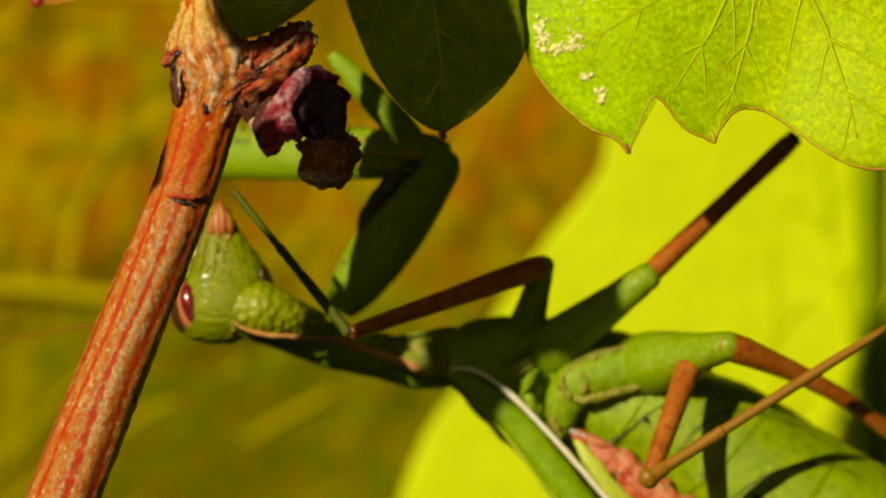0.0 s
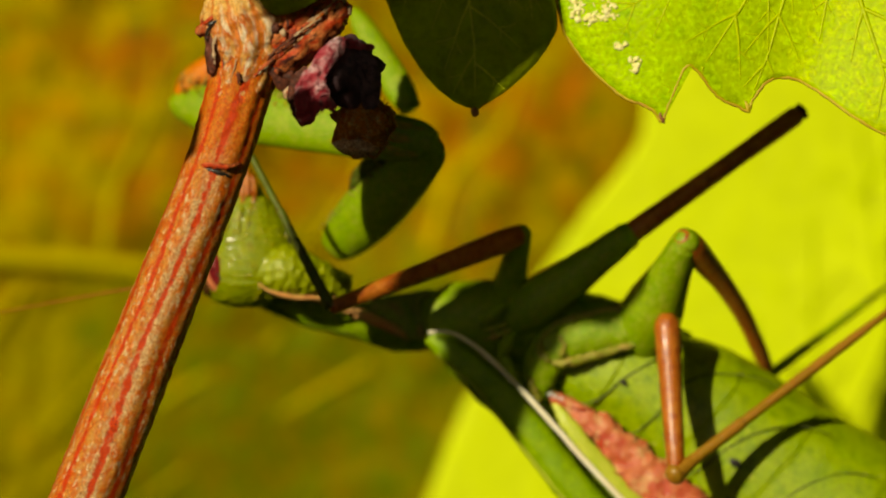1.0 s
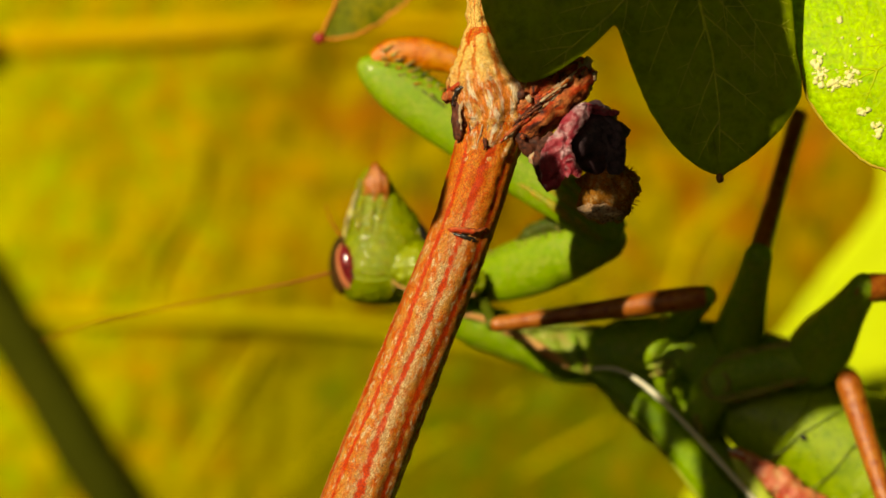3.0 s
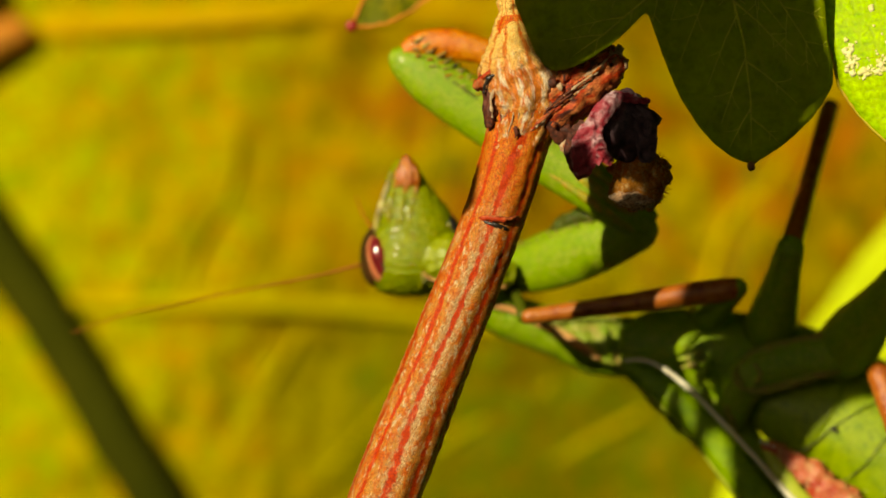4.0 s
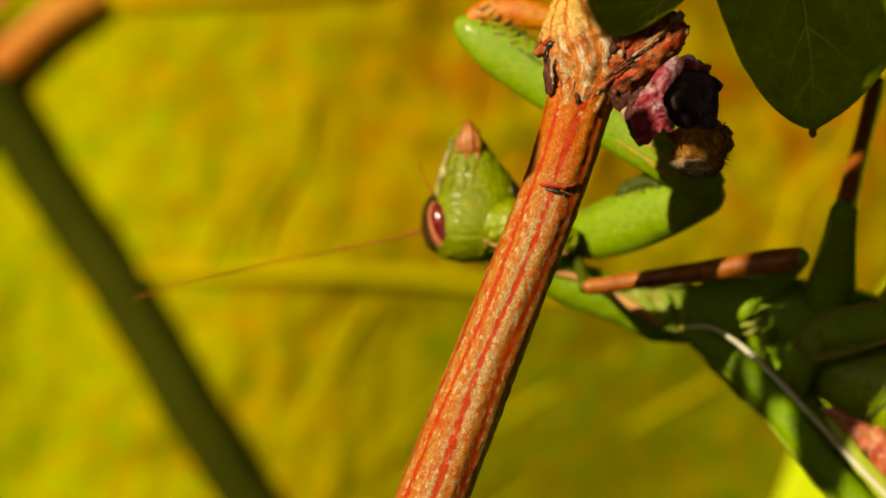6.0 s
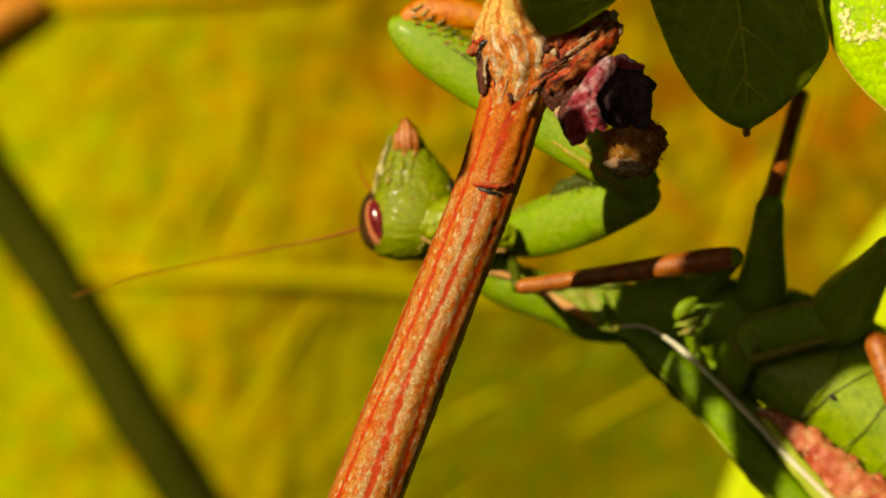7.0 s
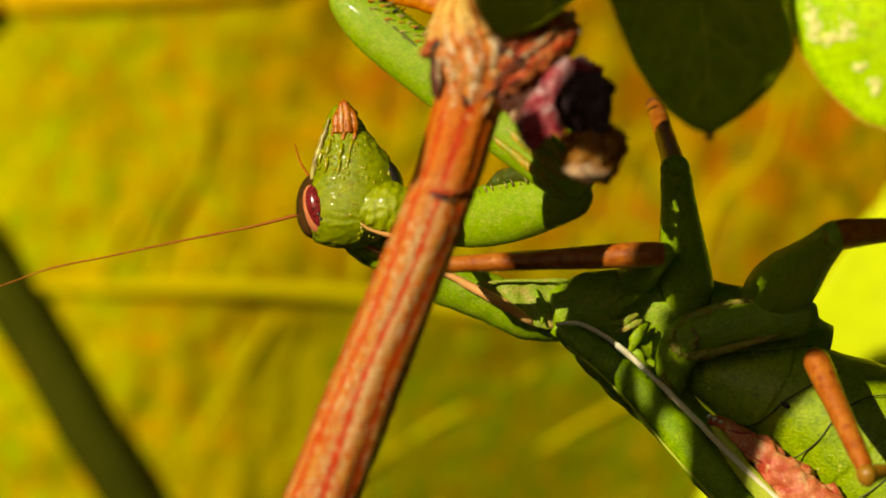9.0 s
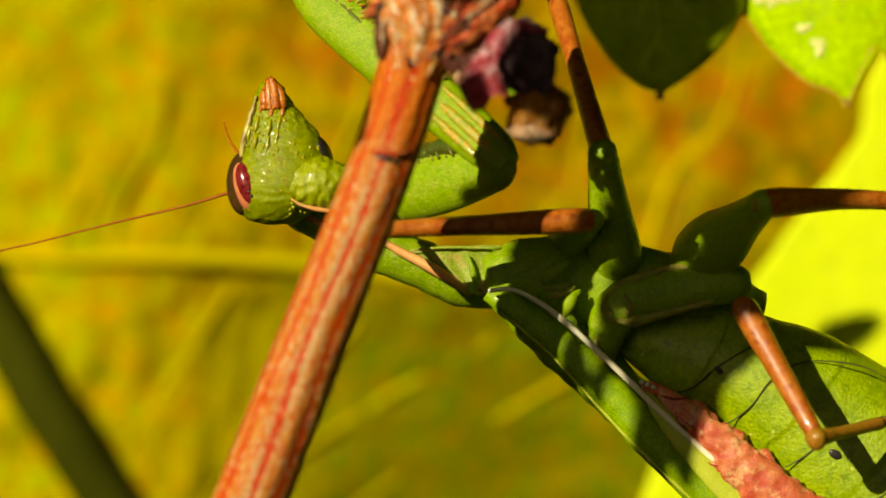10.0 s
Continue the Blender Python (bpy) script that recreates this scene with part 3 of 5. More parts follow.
# ---- the cane, its node and the shrivelled berry ----
def build_cane():
    cane = thing("vine_cane", (-10.62, 0, -27.57), "ridged red-brown grapevine cane with flaking grey bark", "cane")
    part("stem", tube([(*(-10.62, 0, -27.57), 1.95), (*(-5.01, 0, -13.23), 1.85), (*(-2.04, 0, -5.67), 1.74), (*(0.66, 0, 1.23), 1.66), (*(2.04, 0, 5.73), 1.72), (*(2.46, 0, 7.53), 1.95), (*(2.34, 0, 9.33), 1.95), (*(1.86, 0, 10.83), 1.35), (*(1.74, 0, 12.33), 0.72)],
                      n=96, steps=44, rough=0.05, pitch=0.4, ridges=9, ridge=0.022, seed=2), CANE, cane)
    part("node", tube([(*(1.62, 0.1, 4.23), 1.45), (*(2.04, 0, 5.73), 1.64), (*(2.46, -0.1, 7.23), 1.86), (*(2.44, -0.2, 8.28), 2.08), (*(2.1, -0.2, 9.4), 2.12), (*(1.95, -0.2, 10.2), 1.85), (*(1.84, -0.1, 10.95), 1.35), (*(1.68, 0, 12.09), 0.74), (*(1.56, 0, 13.23), 0.52), (*(1.74, 0, 15.03), 0.5), (*(2.58, 0.5, 18.06), 0.5)],
                      n=72, steps=16, rough=0.2, pitch=0.55, ridges=11, ridge=0.03, seed=5), NODE, cane, "swollen tan node tapering into a leaf stalk")
    part("bud_scar", blob((0.66, -0.85, 7.3), (0.44, 0.6, 1.3), 40, (0, -6, 0), 0.35, 0.4, 6), DARKBARK, cane, "dark dead wood of the bud scar")
    part("bud_scar", blob((0.12, -0.9, 8.71), (0.36, 0.45, 0.5), 24, (0, 20, 0), 0.5, 0.3, 9), SPUR, cane, "reddish knob of the bud scar")
    # the strips in the gap, in the cleft and under the spur are painted shade
    for pts, r, mat, seed, label in (
            (((1.37, -1.75, 9.46), (0.84, -1.62, 9.41), (0.39, -1.45, 9.17), (0.06, -1.2, 8.82), (-0.12, -1.05, 8.4)), (0.04, 0.1, 0.12, 0.11, 0.05), SPUR, 8, "curled lip of bark over the scar"),
            (((1.13, -1.85, 9.16), (0.66, -1.72, 9.05), (0.36, -1.55, 8.69), (0.27, -1.45, 8.1)), (0.03, 0.08, 0.09, 0.03), BLACK, 9, "black strip for the shade in the gap under the lip"),
            (((0.9, -1.75, 8.63), (0.72, -1.68, 8.09), (0.66, -1.62, 7.5), (0.72, -1.6, 6.84)), (0.03, 0.07, 0.07, 0.03), FIBRE, 11, "grey flake of bark"),
            (((1.85, -1.98, 6.53), (2, -1.95, 6.12), (1.94, -1.85, 5.76)), (0.03, 0.11, 0.03), DARKBARK, 12, "dark pit in the bark"),
            (((3.56, -1.25, 9.36), (3.62, -1.35, 8.7), (3.5, -1.45, 8.04)), (0.05, 0.22, 0.05), BLACK, 13, "black strip for the shade in the cleft by the spur"),
            (((3.41, -1.4, 6.96), (3.95, -1.2, 6.43), (4.49, -0.9, 5.72), (4.91, -0.7, 5.18)), (0.1, 0.4, 0.45, 0.15), DARKBARK, 17, "dark strip for the shade under the spur")):
        part("bark_flap", tube([(*q, w) for q, w in zip(pts, r)], n=18, steps=12, flat=0.6, rough=0.10, pitch=0.22, seed=seed), mat, cane, label)
    # thin peeling fibres down the node and the cane
    peel = random.Random(41)
    for i in range(34):
        v0, span, across = peel.uniform(105, 190), peel.uniform(25, 75), peel.uniform(-0.62, 0.78)
        rows = []
        for j in range(5):
            v = v0 + span * j / 4
            mid = float(np.interp(v, (80, 130, 190, 250, 400, 630, 882, 1000), (847, 858, 866, 852, 806, 716, 617, 570)))
            r = float(np.interp(v, (80, 120, 165, 200, 250, 300, 400, 630, 882), (1.3, 1.88, 2.05, 2.0, 1.78, 1.7, 1.69, 1.77, 1.88)))
            s = across + 0.05 * peel.uniform(-1, 1)
            rows.append(((mid - 784) * 0.03 + s * r * 0.96, -r * math.sqrt(1 - s * s) + 0.02, (441 - v) * 0.03 + 0.3 * s, peel.uniform(0.02, 0.045) * math.sin(math.pi * (j + 0.35) / 4.7)))
        part("bark_fibre", tube(rows, n=8, steps=6, flat=0.6, rough=0.04, pitch=0.25, seed=i), peel.choice((FIBRE, FIBRE, SPUR, DARKBARK, CRUMB)), cane)
    # a crack across the cane
    part("crack", tube([(*(-0.21, -1.2, 1.4), 0.04), (*(0.33, -1.58, 1.32), 0.09), (*(0.87, -1.66, 1.2), 0.14), (*(1.31, -1.5, 1.0), 0.15), (*(1.67, -1.2, 1.0), 0.05)], n=14, steps=8, flat=0.5, rough=0.10, pitch=0.25), BLACK, cane, "dark split across the bark")
    part("crack", tube([(*(-0.36, -1, 1.5), 0.05), (*(0.24, -1.6, 1.56), 0.12), (*(1.07, -1.78, 1.46), 0.15), (*(1.82, -1.5, 1.52), 0.1), (*(2.21, -0.9, 1.71), 0.04)], n=14, steps=8, flat=0.7, rough=0.10, pitch=0.25), SPUR, cane, "raised lip of the split")
    spur = part("spur", tube([(*(2.64, 0.2, 6.48), 1.1), (*(3.66, -0.1, 7.38), 1.5), (*(4.74, -0.3, 8.12), 1.5), (*(6.02, -0.4, 9.02), 1.25), (*(6.92, -0.4, 9.77), 1.0), (*(7.55, -0.3, 10.22), 0.6)],
                             n=32, steps=12, rough=0.3, pitch=0.5, ridges=5, ridge=0.07, seed=14), SPUR, cane, "broken rough dead side spur")
    rnd = random.Random(3)
    axis = spline([(*(2.33, -1.2, 5.35), 0.9), (*(3.47, -1.5, 7.05), 1.35), (*(4.72, -1.6, 8.09), 1.35), (*(6, -1.5, 9.05), 1.1), (*(6.91, -1.2, 9.84), 0.85), (*(7.6, -1, 10.35), 0.5)], 8)
    for i in range(26):
        a, b = rnd.randint(0, 22), rnd.randint(10, 18)
        line = axis[a:min(len(axis), a + b)]
        off = rnd.uniform(-1.0, 0.9)
        if len(line) < 4:
            continue
        pts = [(q[0] + off * q[3] * 0.62, q[1] - 0.25 * (1 - off * off) + rnd.uniform(-0.05, 0.05), q[2] + off * q[3] * 0.78, rnd.uniform(0.05, 0.13) * math.sin(math.pi * (k + 0.4) / len(line))) for k, q in enumerate(line[::3])]
        part("bark_strip", tube(pts, n=8, steps=5, rough=0.07, pitch=0.2, seed=i), rnd.choice((SPUR, SPUR, SPUR, DARKBARK, FIBRE, FIBRE, NODE)), cane)
    for u, v, d, r in ((914, 150, -1.9, 0.22), (936, 142, -1.8, 0.24), (928, 158, -2.0, 0.16), (1030, 96, -1.0, 0.3), (1040, 118, -0.8, 0.26), (1020, 104, -1.2, 0.25), (917, 226, -1.7, 0.12), (940, 236, -1.3, 0.3), (938, 262, -1.0, 0.3)):
        x, z = (u - 784) * 0.03, (441 - v) * 0.03
        part("bark_knob", blob((x, d, z), (r, r * 0.8, r * 1.3), 14, (0, rnd.uniform(-40, 40), 0), 0.5, r * 0.6, u), rnd.choice((SPUR, DARKBARK, FIBRE)), cane)

    berry = thing("dried_grape", (6.78, 0, 9.03), "shrivelled dry grape with purple bloom hanging from the spur", "dried grape")
    part("skin", blob((7.67, -0.3, 6.47), (1.75, 1.6, 1.75), 48, (0, 20, 0), 0.28, 0.9, 4.0), BERRY, berry, "blackish wrinkled skin")
    part("pulp", blob((8.52, 0.2, 3.69), (1.55, 1.3, 1.55), 48, (0, -20, 0), 0.34, 0.7, 9.0), PULP, berry, "tan dried pulp with ragged edge")
    part("pulp", blob((8.21, -0.5, 2.49), (1.05, 0.7, 0.45), 40, (0, 8, 0), 0.45, 0.35, 12.0), CRUMB, berry, "pale crumbly underside")

    def crumpled(points, y, seed, amount=0.3, size=0.55):
        rim = flat_of(points, 5, 0.05, seed)
        cx, cz = sum(q[0] for q in rim) / len(rim), sum(q[1] for q in rim) / len(rim)

        def fold(x, z):
            q = Vector((x / size + seed, z / size, seed))
            return y + 0.10 * ((x - cx) ** 2 + (z - cz) ** 2) + amount * abs(noise.noise(q)) * 1.6 - amount + 0.3 * amount * noise.noise(q * 3.1)
        return sheet(rim, (cx, cz), fold, 16, 0.14)

    part("skin_flap", crumpled(((7.1, -2, 8.26), (7.64, -2, 8.14), (7.46, -2, 7.43), (6.74, -2, 6.77), (6.5, -2, 6), (6.74, -2, 5.34), (6.62, -2, 4.8), (6.14, -2, 4.21), (5.61, -2, 3.61), (5.1, -2, 3.85), (4.83, -2, 5.04), (5.07, -2, 5.94), (5.67, -2, 6.77), (6.26, -2, 7.61)), -2.3, 3), BLOOM, berry, "purple crumpled skin flap with whitish bloom")
    part("skin_flap", crumpled(((6.38, -2, 5.34), (6.74, -2, 5.16), (7.1, -2, 4.62), (6.92, -2, 4.27), (6.56, -2, 4.44), (6.26, -2, 4.33), (6.14, -2, 4.86)), -2.55, 6, 0.2, 0.4), BLOOM, berry, "curled purple skin flap")
    part("skin_flap", crumpled(((6.98, -2, 8.2), (7.79, -2, 8.2), (8.41, -2, 7.96), (9.07, -2, 7.84), (8.95, -2, 7.55), (8.17, -2, 7.61), (7.52, -2, 7.73)), -1.8, 7, 0.2, 0.4), BLOOM, berry, "upper purple skin rim")
    part("skin_flap", crumpled(((5.49, -2, 6.74), (5.79, -2, 6), (5.4, -2, 4.5), (5.31, -2, 3.55), (4.8, -2, 4.21), (4.53, -2, 5.1), (4.77, -2, 6.11)), -1.5, 9), DARKBARK, berry, "dark skin beneath the flap")
    part("skin_flap", crumpled(((8.26, -1, 7.51), (9.21, -1, 7.06), (9.45, -1, 5.86), (9.33, -1, 4.67), (8.56, -1, 4.52), (8.2, -1, 6.01)), -1.7, 11, 0.25, 0.7), BERRY, berry, "blackish skin fold")
    hairs = []
    for i in range(60):
        a = rnd.uniform(-1.2, 2.3)
        p = Vector((8.52, 0.2, 3.69)) + Vector((1.5 * math.cos(a), rnd.uniform(-0.8, 0.6), -1.5 * math.sin(a)))
        d = Vector((math.cos(a), rnd.uniform(-0.4, 0.4), -math.sin(a))) * rnd.uniform(0.15, 0.4)
        hairs.append(tube([(*p, 0.035), (*(p + d), 0.008)], n=4, steps=1))
    tagged(part("frayed_fibres", joined(*hairs), PULP, berry), kind="stuff")


# ---- the leaves in front ----
def build_front_leaves():
    c = (12.09, -2.5, 17.01)
    dark = thing("grape_leaf", c, "shaded dark green lobed grape leaf with pale veins", "leaf", "leaves in front")
    depth = bend(c[0], c[2], -2.5, 0.02, 0.03, 0.35, 0.7, 5, 5.0)
    rim = [(2.51, -2, 11.36), (3.16, -2, 9.93), (3.97, -2, 9.25), (5.25, -2, 9.52), (7.04, -2, 10.62), (8.23, -2, 11.72), (8.83, -2, 12.2), (9.19, -2, 11.51), (9.96, -2, 9.43), (10.92, -2, 7.34), (12.26, -2, 5.55), (13.6, -2, 4.56), (14.26, -2, 4.33), (14.44, -2, 4.09), (14.68, -2, 4.38), (16.14, -2, 5.34),
           (17.48, -2, 6.59), (18.37, -2, 7.84), (18.73, -2, 8.98), (18.37, -2, 11.36), (18.2, -2, 14.94), (18.37, -2, 20.61), (17.48, -2, 26.58), (12.41, -2, 28.67), (5.25, -2, 25.68), (1.97, -2, 20.61), (1.43, -2, 16.14), (1.85, -2, 13.15)]
    edge = flat_of(rim, 7, 0.02, 2)
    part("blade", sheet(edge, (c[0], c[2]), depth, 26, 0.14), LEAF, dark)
    for tip, w, s in (((14.38, -2, 4.33), 0.11, 2), ((4.21, -2, 9.52), 0.09, 4), ((18.26, -2, 8.68), 0.07, 6)):
        part("vein", vein_tree(depth, (c[0], c[2]), (tip[0], tip[2]), w, 0.03, 4, 0.5, s, rim=edge, twigs=False), VEIN, dark, "pale raised vein")
    part("tooth_tip", blob((14.39, -2.4, 4.17), (0.22, 0.16, 0.26), 14, rough=0.2, pitch=0.2), TIP, dark, "brown tip")

    c = (31.29, -1, 16.78)
    lit = thing("grape_leaf", c, "sunlit yellow-green toothed grape leaf with pale specks", "leaf", "leaves in front")
    d2 = bend(c[0], c[2], -1.0, 0.03, 0.10, 0.10, 1.0, 7, 2.0)
    rim = [(18.28, -1, 12), (18.79, -1, 9.6), (19.26, -1, 8.17), (20.52, -1, 6.55), (22.02, -1, 5.18), (23.21, -1, 4.7), (23.81, -1, 4.31), (24.14, -1, 3.83), (24.41, -1, 4.46), (24.86, -1, 5.56), (25.4, -1, 6.7), (25.97, -1, 6.55), (27.1, -1, 5.18), (28.06, -1, 4.7), (28.69, -1, 4.4),
           (28.96, -1, 4.94), (29.88, -1, 6.01), (31.29, -1, 6.07), (32.79, -1, 5.18), (34.28, -1, 4.07), (35.93, -1, 3.17), (37.87, -1, 2.96), (40.26, -1, 3.62), (42.96, -1, 4.22), (46.25, -1, 7.81), (48.34, -1, 16.18), (43.85, -1, 25.16), (33.38, -1, 29.94), (24.41, -1, 28.15), (19.32, -1, 22.17), (17.98, -1, 16.78)]
    edge = flat_of(rim, 7, 0.025, 3)
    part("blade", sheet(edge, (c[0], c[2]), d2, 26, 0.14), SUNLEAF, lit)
    for tip, w, s in (((24.11, -1, 4.07), 0.17, 12), ((28.66, -1, 4.58), 0.16, 14), ((36.38, -1, 3.47), 0.24, 16), ((19.32, -1, 8.41), 0.12, 18)):
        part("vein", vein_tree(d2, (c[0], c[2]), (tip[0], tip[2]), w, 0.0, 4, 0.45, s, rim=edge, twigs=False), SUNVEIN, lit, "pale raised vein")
    for u, v, lean in ((1588, 306, 0.12), (1741, 288, 0.08)):
        x, z = (u - 784) * 0.03, (441 - v) * 0.03
        part("tooth_tip", tube([(x - 0.2, d2(x, z) + 0.08, z + 0.5, 0.05), (x - 0.08, d2(x, z) + 0.06, z + 0.22, 0.10), (x, d2(x, z) + 0.05, z, 0.12), (x + lean, d2(x, z) + 0.05, z - 0.25, 0.08), (x + lean, d2(x, z) + 0.05, z - 0.32, 0.03)], 12, 5, rough=0.04, pitch=0.2), TIP if u < 1600 else RIM, lit, "brownish pointed tooth tip")
    part("rim", tube([(x, d2(x, z) + 0.07, z, 0.095) for x, z in edge + edge[:1]], 6, 1, rough=0.03, pitch=0.3), RIM, lit, "thin yellowish leaf rim")
    rnd = random.Random(5)
    specks = []
    for u, v, ru, rv, count in ((1438, 112, 12, 26, 40), (1470, 130, 22, 10, 40), (1494, 118, 16, 20, 46), (1516, 180, 9, 7, 12), (1541, 212, 9, 14, 18), (1480, 60, 40, 40, 6)):
        for i in range(count):
            x, z = (rnd.gauss(u, ru * 0.55) - 784) * 0.03, (441 - rnd.gauss(v, rv * 0.55)) * 0.03
            if x < (1415 - 784) * 0.03:
                continue
            s = rnd.uniform(0.04, 0.09) if rnd.random() < 0.7 else rnd.uniform(0.10, 0.19)
            specks.append(blob((x, d2(x, z) - 0.02, z), (s, s * 0.5, s * rnd.uniform(0.7, 1.2)), 10, rough=0.9, pitch=0.12, seed=i))
    tagged(part("dry_specks", joined(*specks), SPECK, lit, "whitish dry specks"), kind="stuff")

    # unseen blades, added and cut to keep the sun off the lobed leaf and the middle of the mantis
    shade_leaves = []
    shade_leaves.append(((11.81, -2, 12.56), 60, [(1.55, -2, 14.94), (1.97, -2, 11.66), (3.04, -2, 9.8), (3.97, -2, 9.1), (5.25, -2, 9.3), (6.89, -2, 10.35), (7.9, -2, 11.1), (7.95, -2, 9.6), (7.1, -2, 8.1), (6.75, -2, 4.65), (8.68, -2, 3.31), (9.43, -2, 1.82), (10.32, -2, 1.07), (12.11, -2, 0.78), (14.6, -2, 4.3), (17.3, -2, 6.9), (18.91, -2, 8.68), (18.26, -2, 11.96), (17.78, -2, 16.73), (16.29, -2, 25.09), (7.93, -2, 27.47), (1.97, -2, 22.1)]))
    shade_leaves.append(((4.36, -2, 2.52), 63, [(6.06, -2, 5.32), (4.36, -2, 5.22), (3.66, -2, 5.02), (3.36, -2, 3.92), (3.16, -2, 2.72), (3.06, -2, 1.72), (2.96, -2, 0.72), (3.06, -2, -0.08), (6.26, -2, 0.42), (6.35, -2, 2.92)]))
    shade_leaves.append(((5.16, -2, -2.68), 64, [(3.26, -2, -0.28), (4.61, -2, -0.68), (6.40, -2, 0.09), (8.19, -2, 0.98), (9.75, -2, 0.1), (9.45, -2, -1.15), (8.1, -2, -1.95), (7.35, -2, -3.6), (6.26, -2, -7.07), (5.21, -2, -9.31), (3.56, -2, -8.58), (4.2, -2, -6.3), (4.1, -2, -4.4), (3.9, -2, -3.2), (3.4, -2, -2.08)]))
    shade_leaves.append(((3.06, -2, -2.03), 62, [(2.21, -2, -1.03), (3.31, -2, -0.93), (4.11, -2, -1.43), (4.01, -2, -2.33), (3.71, -2, -3.03), (3.21, -2, -3.18), (2.91, -2, -3.83), (2.71, -2, -4.63), (2.31, -2, -4.83), (1.91, -2, -4.03), (2.26, -2, -2.83), (2.21, -2, -1.63)]))
    shade_leaves.append(((3.0, -2, 0.7), 60, [(2.55, -2, 2.4), (3.0, -2, 2.6), (3.5, -2, 2.5), (3.7, -2, 0.9), (3.6, -2, -0.9), (3.0, -2, -1.1), (2.55, -2, -0.5), (2.4, -2, 0.7)]))
    shade_leaves.append(((0.95, -2, -2.2), 65, [(0.86, -2, -0.3), (1.45, -2, -0.4), (1.6, -2, -1.8), (1.8, -2, -2.8), (1.9, -2, -3.5), (1.3, -2, -4.0), (0.2, -2, -3.9), (0.02, -2, -2.8), (0.22, -2, -2.2), (0.44, -2, -1.5), (0.68, -2, -0.9)]))
    shade_leaves.append(((-1.84, -2, 3.82), 61, [(-3.14, -2, 5.02), (-1.84, -2, 5.22), (-0.74, -2, 4.92), (-0.64, -2, 3.72), (-0.94, -2, 2.52), (-2.44, -2, 2.62), (-3.04, -2, 3.52)]))
    shade_leaves.append(((16.52, 11, -5.46), 78, [(11.42, 11, -3.60), (14.54, 11, -2.42), (18.25, 11, -1.12), (22.27, 11, 2.74), (25.06, 11, 1.35), (24.42, 11, -1.12), (23.82, 11, -3.06), (23.82, 11, -4.86), (23.02, 11, -5.66), (20.72, 11, -6.26), (19.32, 11, -6.36), (18.12, 11, -6.66), (16.92, 11, -7.76), (15.62, 11, -8.96), (14.82, 11, -10.26), (14.32, 11, -12.56), (13.82, 11, -14.06), (13.02, 11, -12.66), (12.02, 11, -9.46), (11.62, 11, -7.31), (11.42, 11, -4.86)]))
    for k, (mid, far, pts) in enumerate(shade_leaves):
        off = SUN * far
        c = Vector(mid) - off
        high = thing("grape_leaf", c, "unseen leaf-like blade added to cast shade", "leaf", "leaves in front")
        d3 = bend(c.x, c.z, c.y, 0.0, 0.05, 0.03, 0.4, 8, 7.0 + k)
        part("blade", sheet(flat_of([tuple(Vector(q) - off) for q in pts], 6, 0.03, 8 + k), (c.x, c.z), d3, 14, 0.14), FOLIAGE, high)
    return dark, high


# ---- the mantis ----
def rod(length, rows, n=14, steps=6, flat=1.0, rough=0.02, pitch=0.4, seed=0.0, bow=0.0):
    """A limb from the origin along +z; rows of (share of the length, radius)."""
    return tube([(bow * math.sin(f * math.pi), 0, f * length, r) for f, r in rows], n, steps, flat, rough, pitch, seed=seed)


def limb_part(name, geo, mat, parent, label=""):
    ob = new(name, mesh_of(name, geo, mat))
    ob.parent = parent
    return tagged(ob, label)


def spikes(length, r, count, size, side, seed, span=(0.08, 0.92)):
    """A comb of spines along a limb."""
    rnd = random.Random(seed)
    out = []
    for i in range(count):
        f = span[0] + (span[1] - span[0]) * i / (count - 1)
        for row in (-0.5, 0.5):
            s = size * rnd.uniform(0.5, 1.1)
            b = Vector((side * r * 0.85, row * r * 0.9, f * length))
            out.append(tube([(*b, s * 0.2), (*(b + Vector((side * s, row * s * 0.3, -s * 0.35))), 0.01)], n=5, steps=1))
    return out


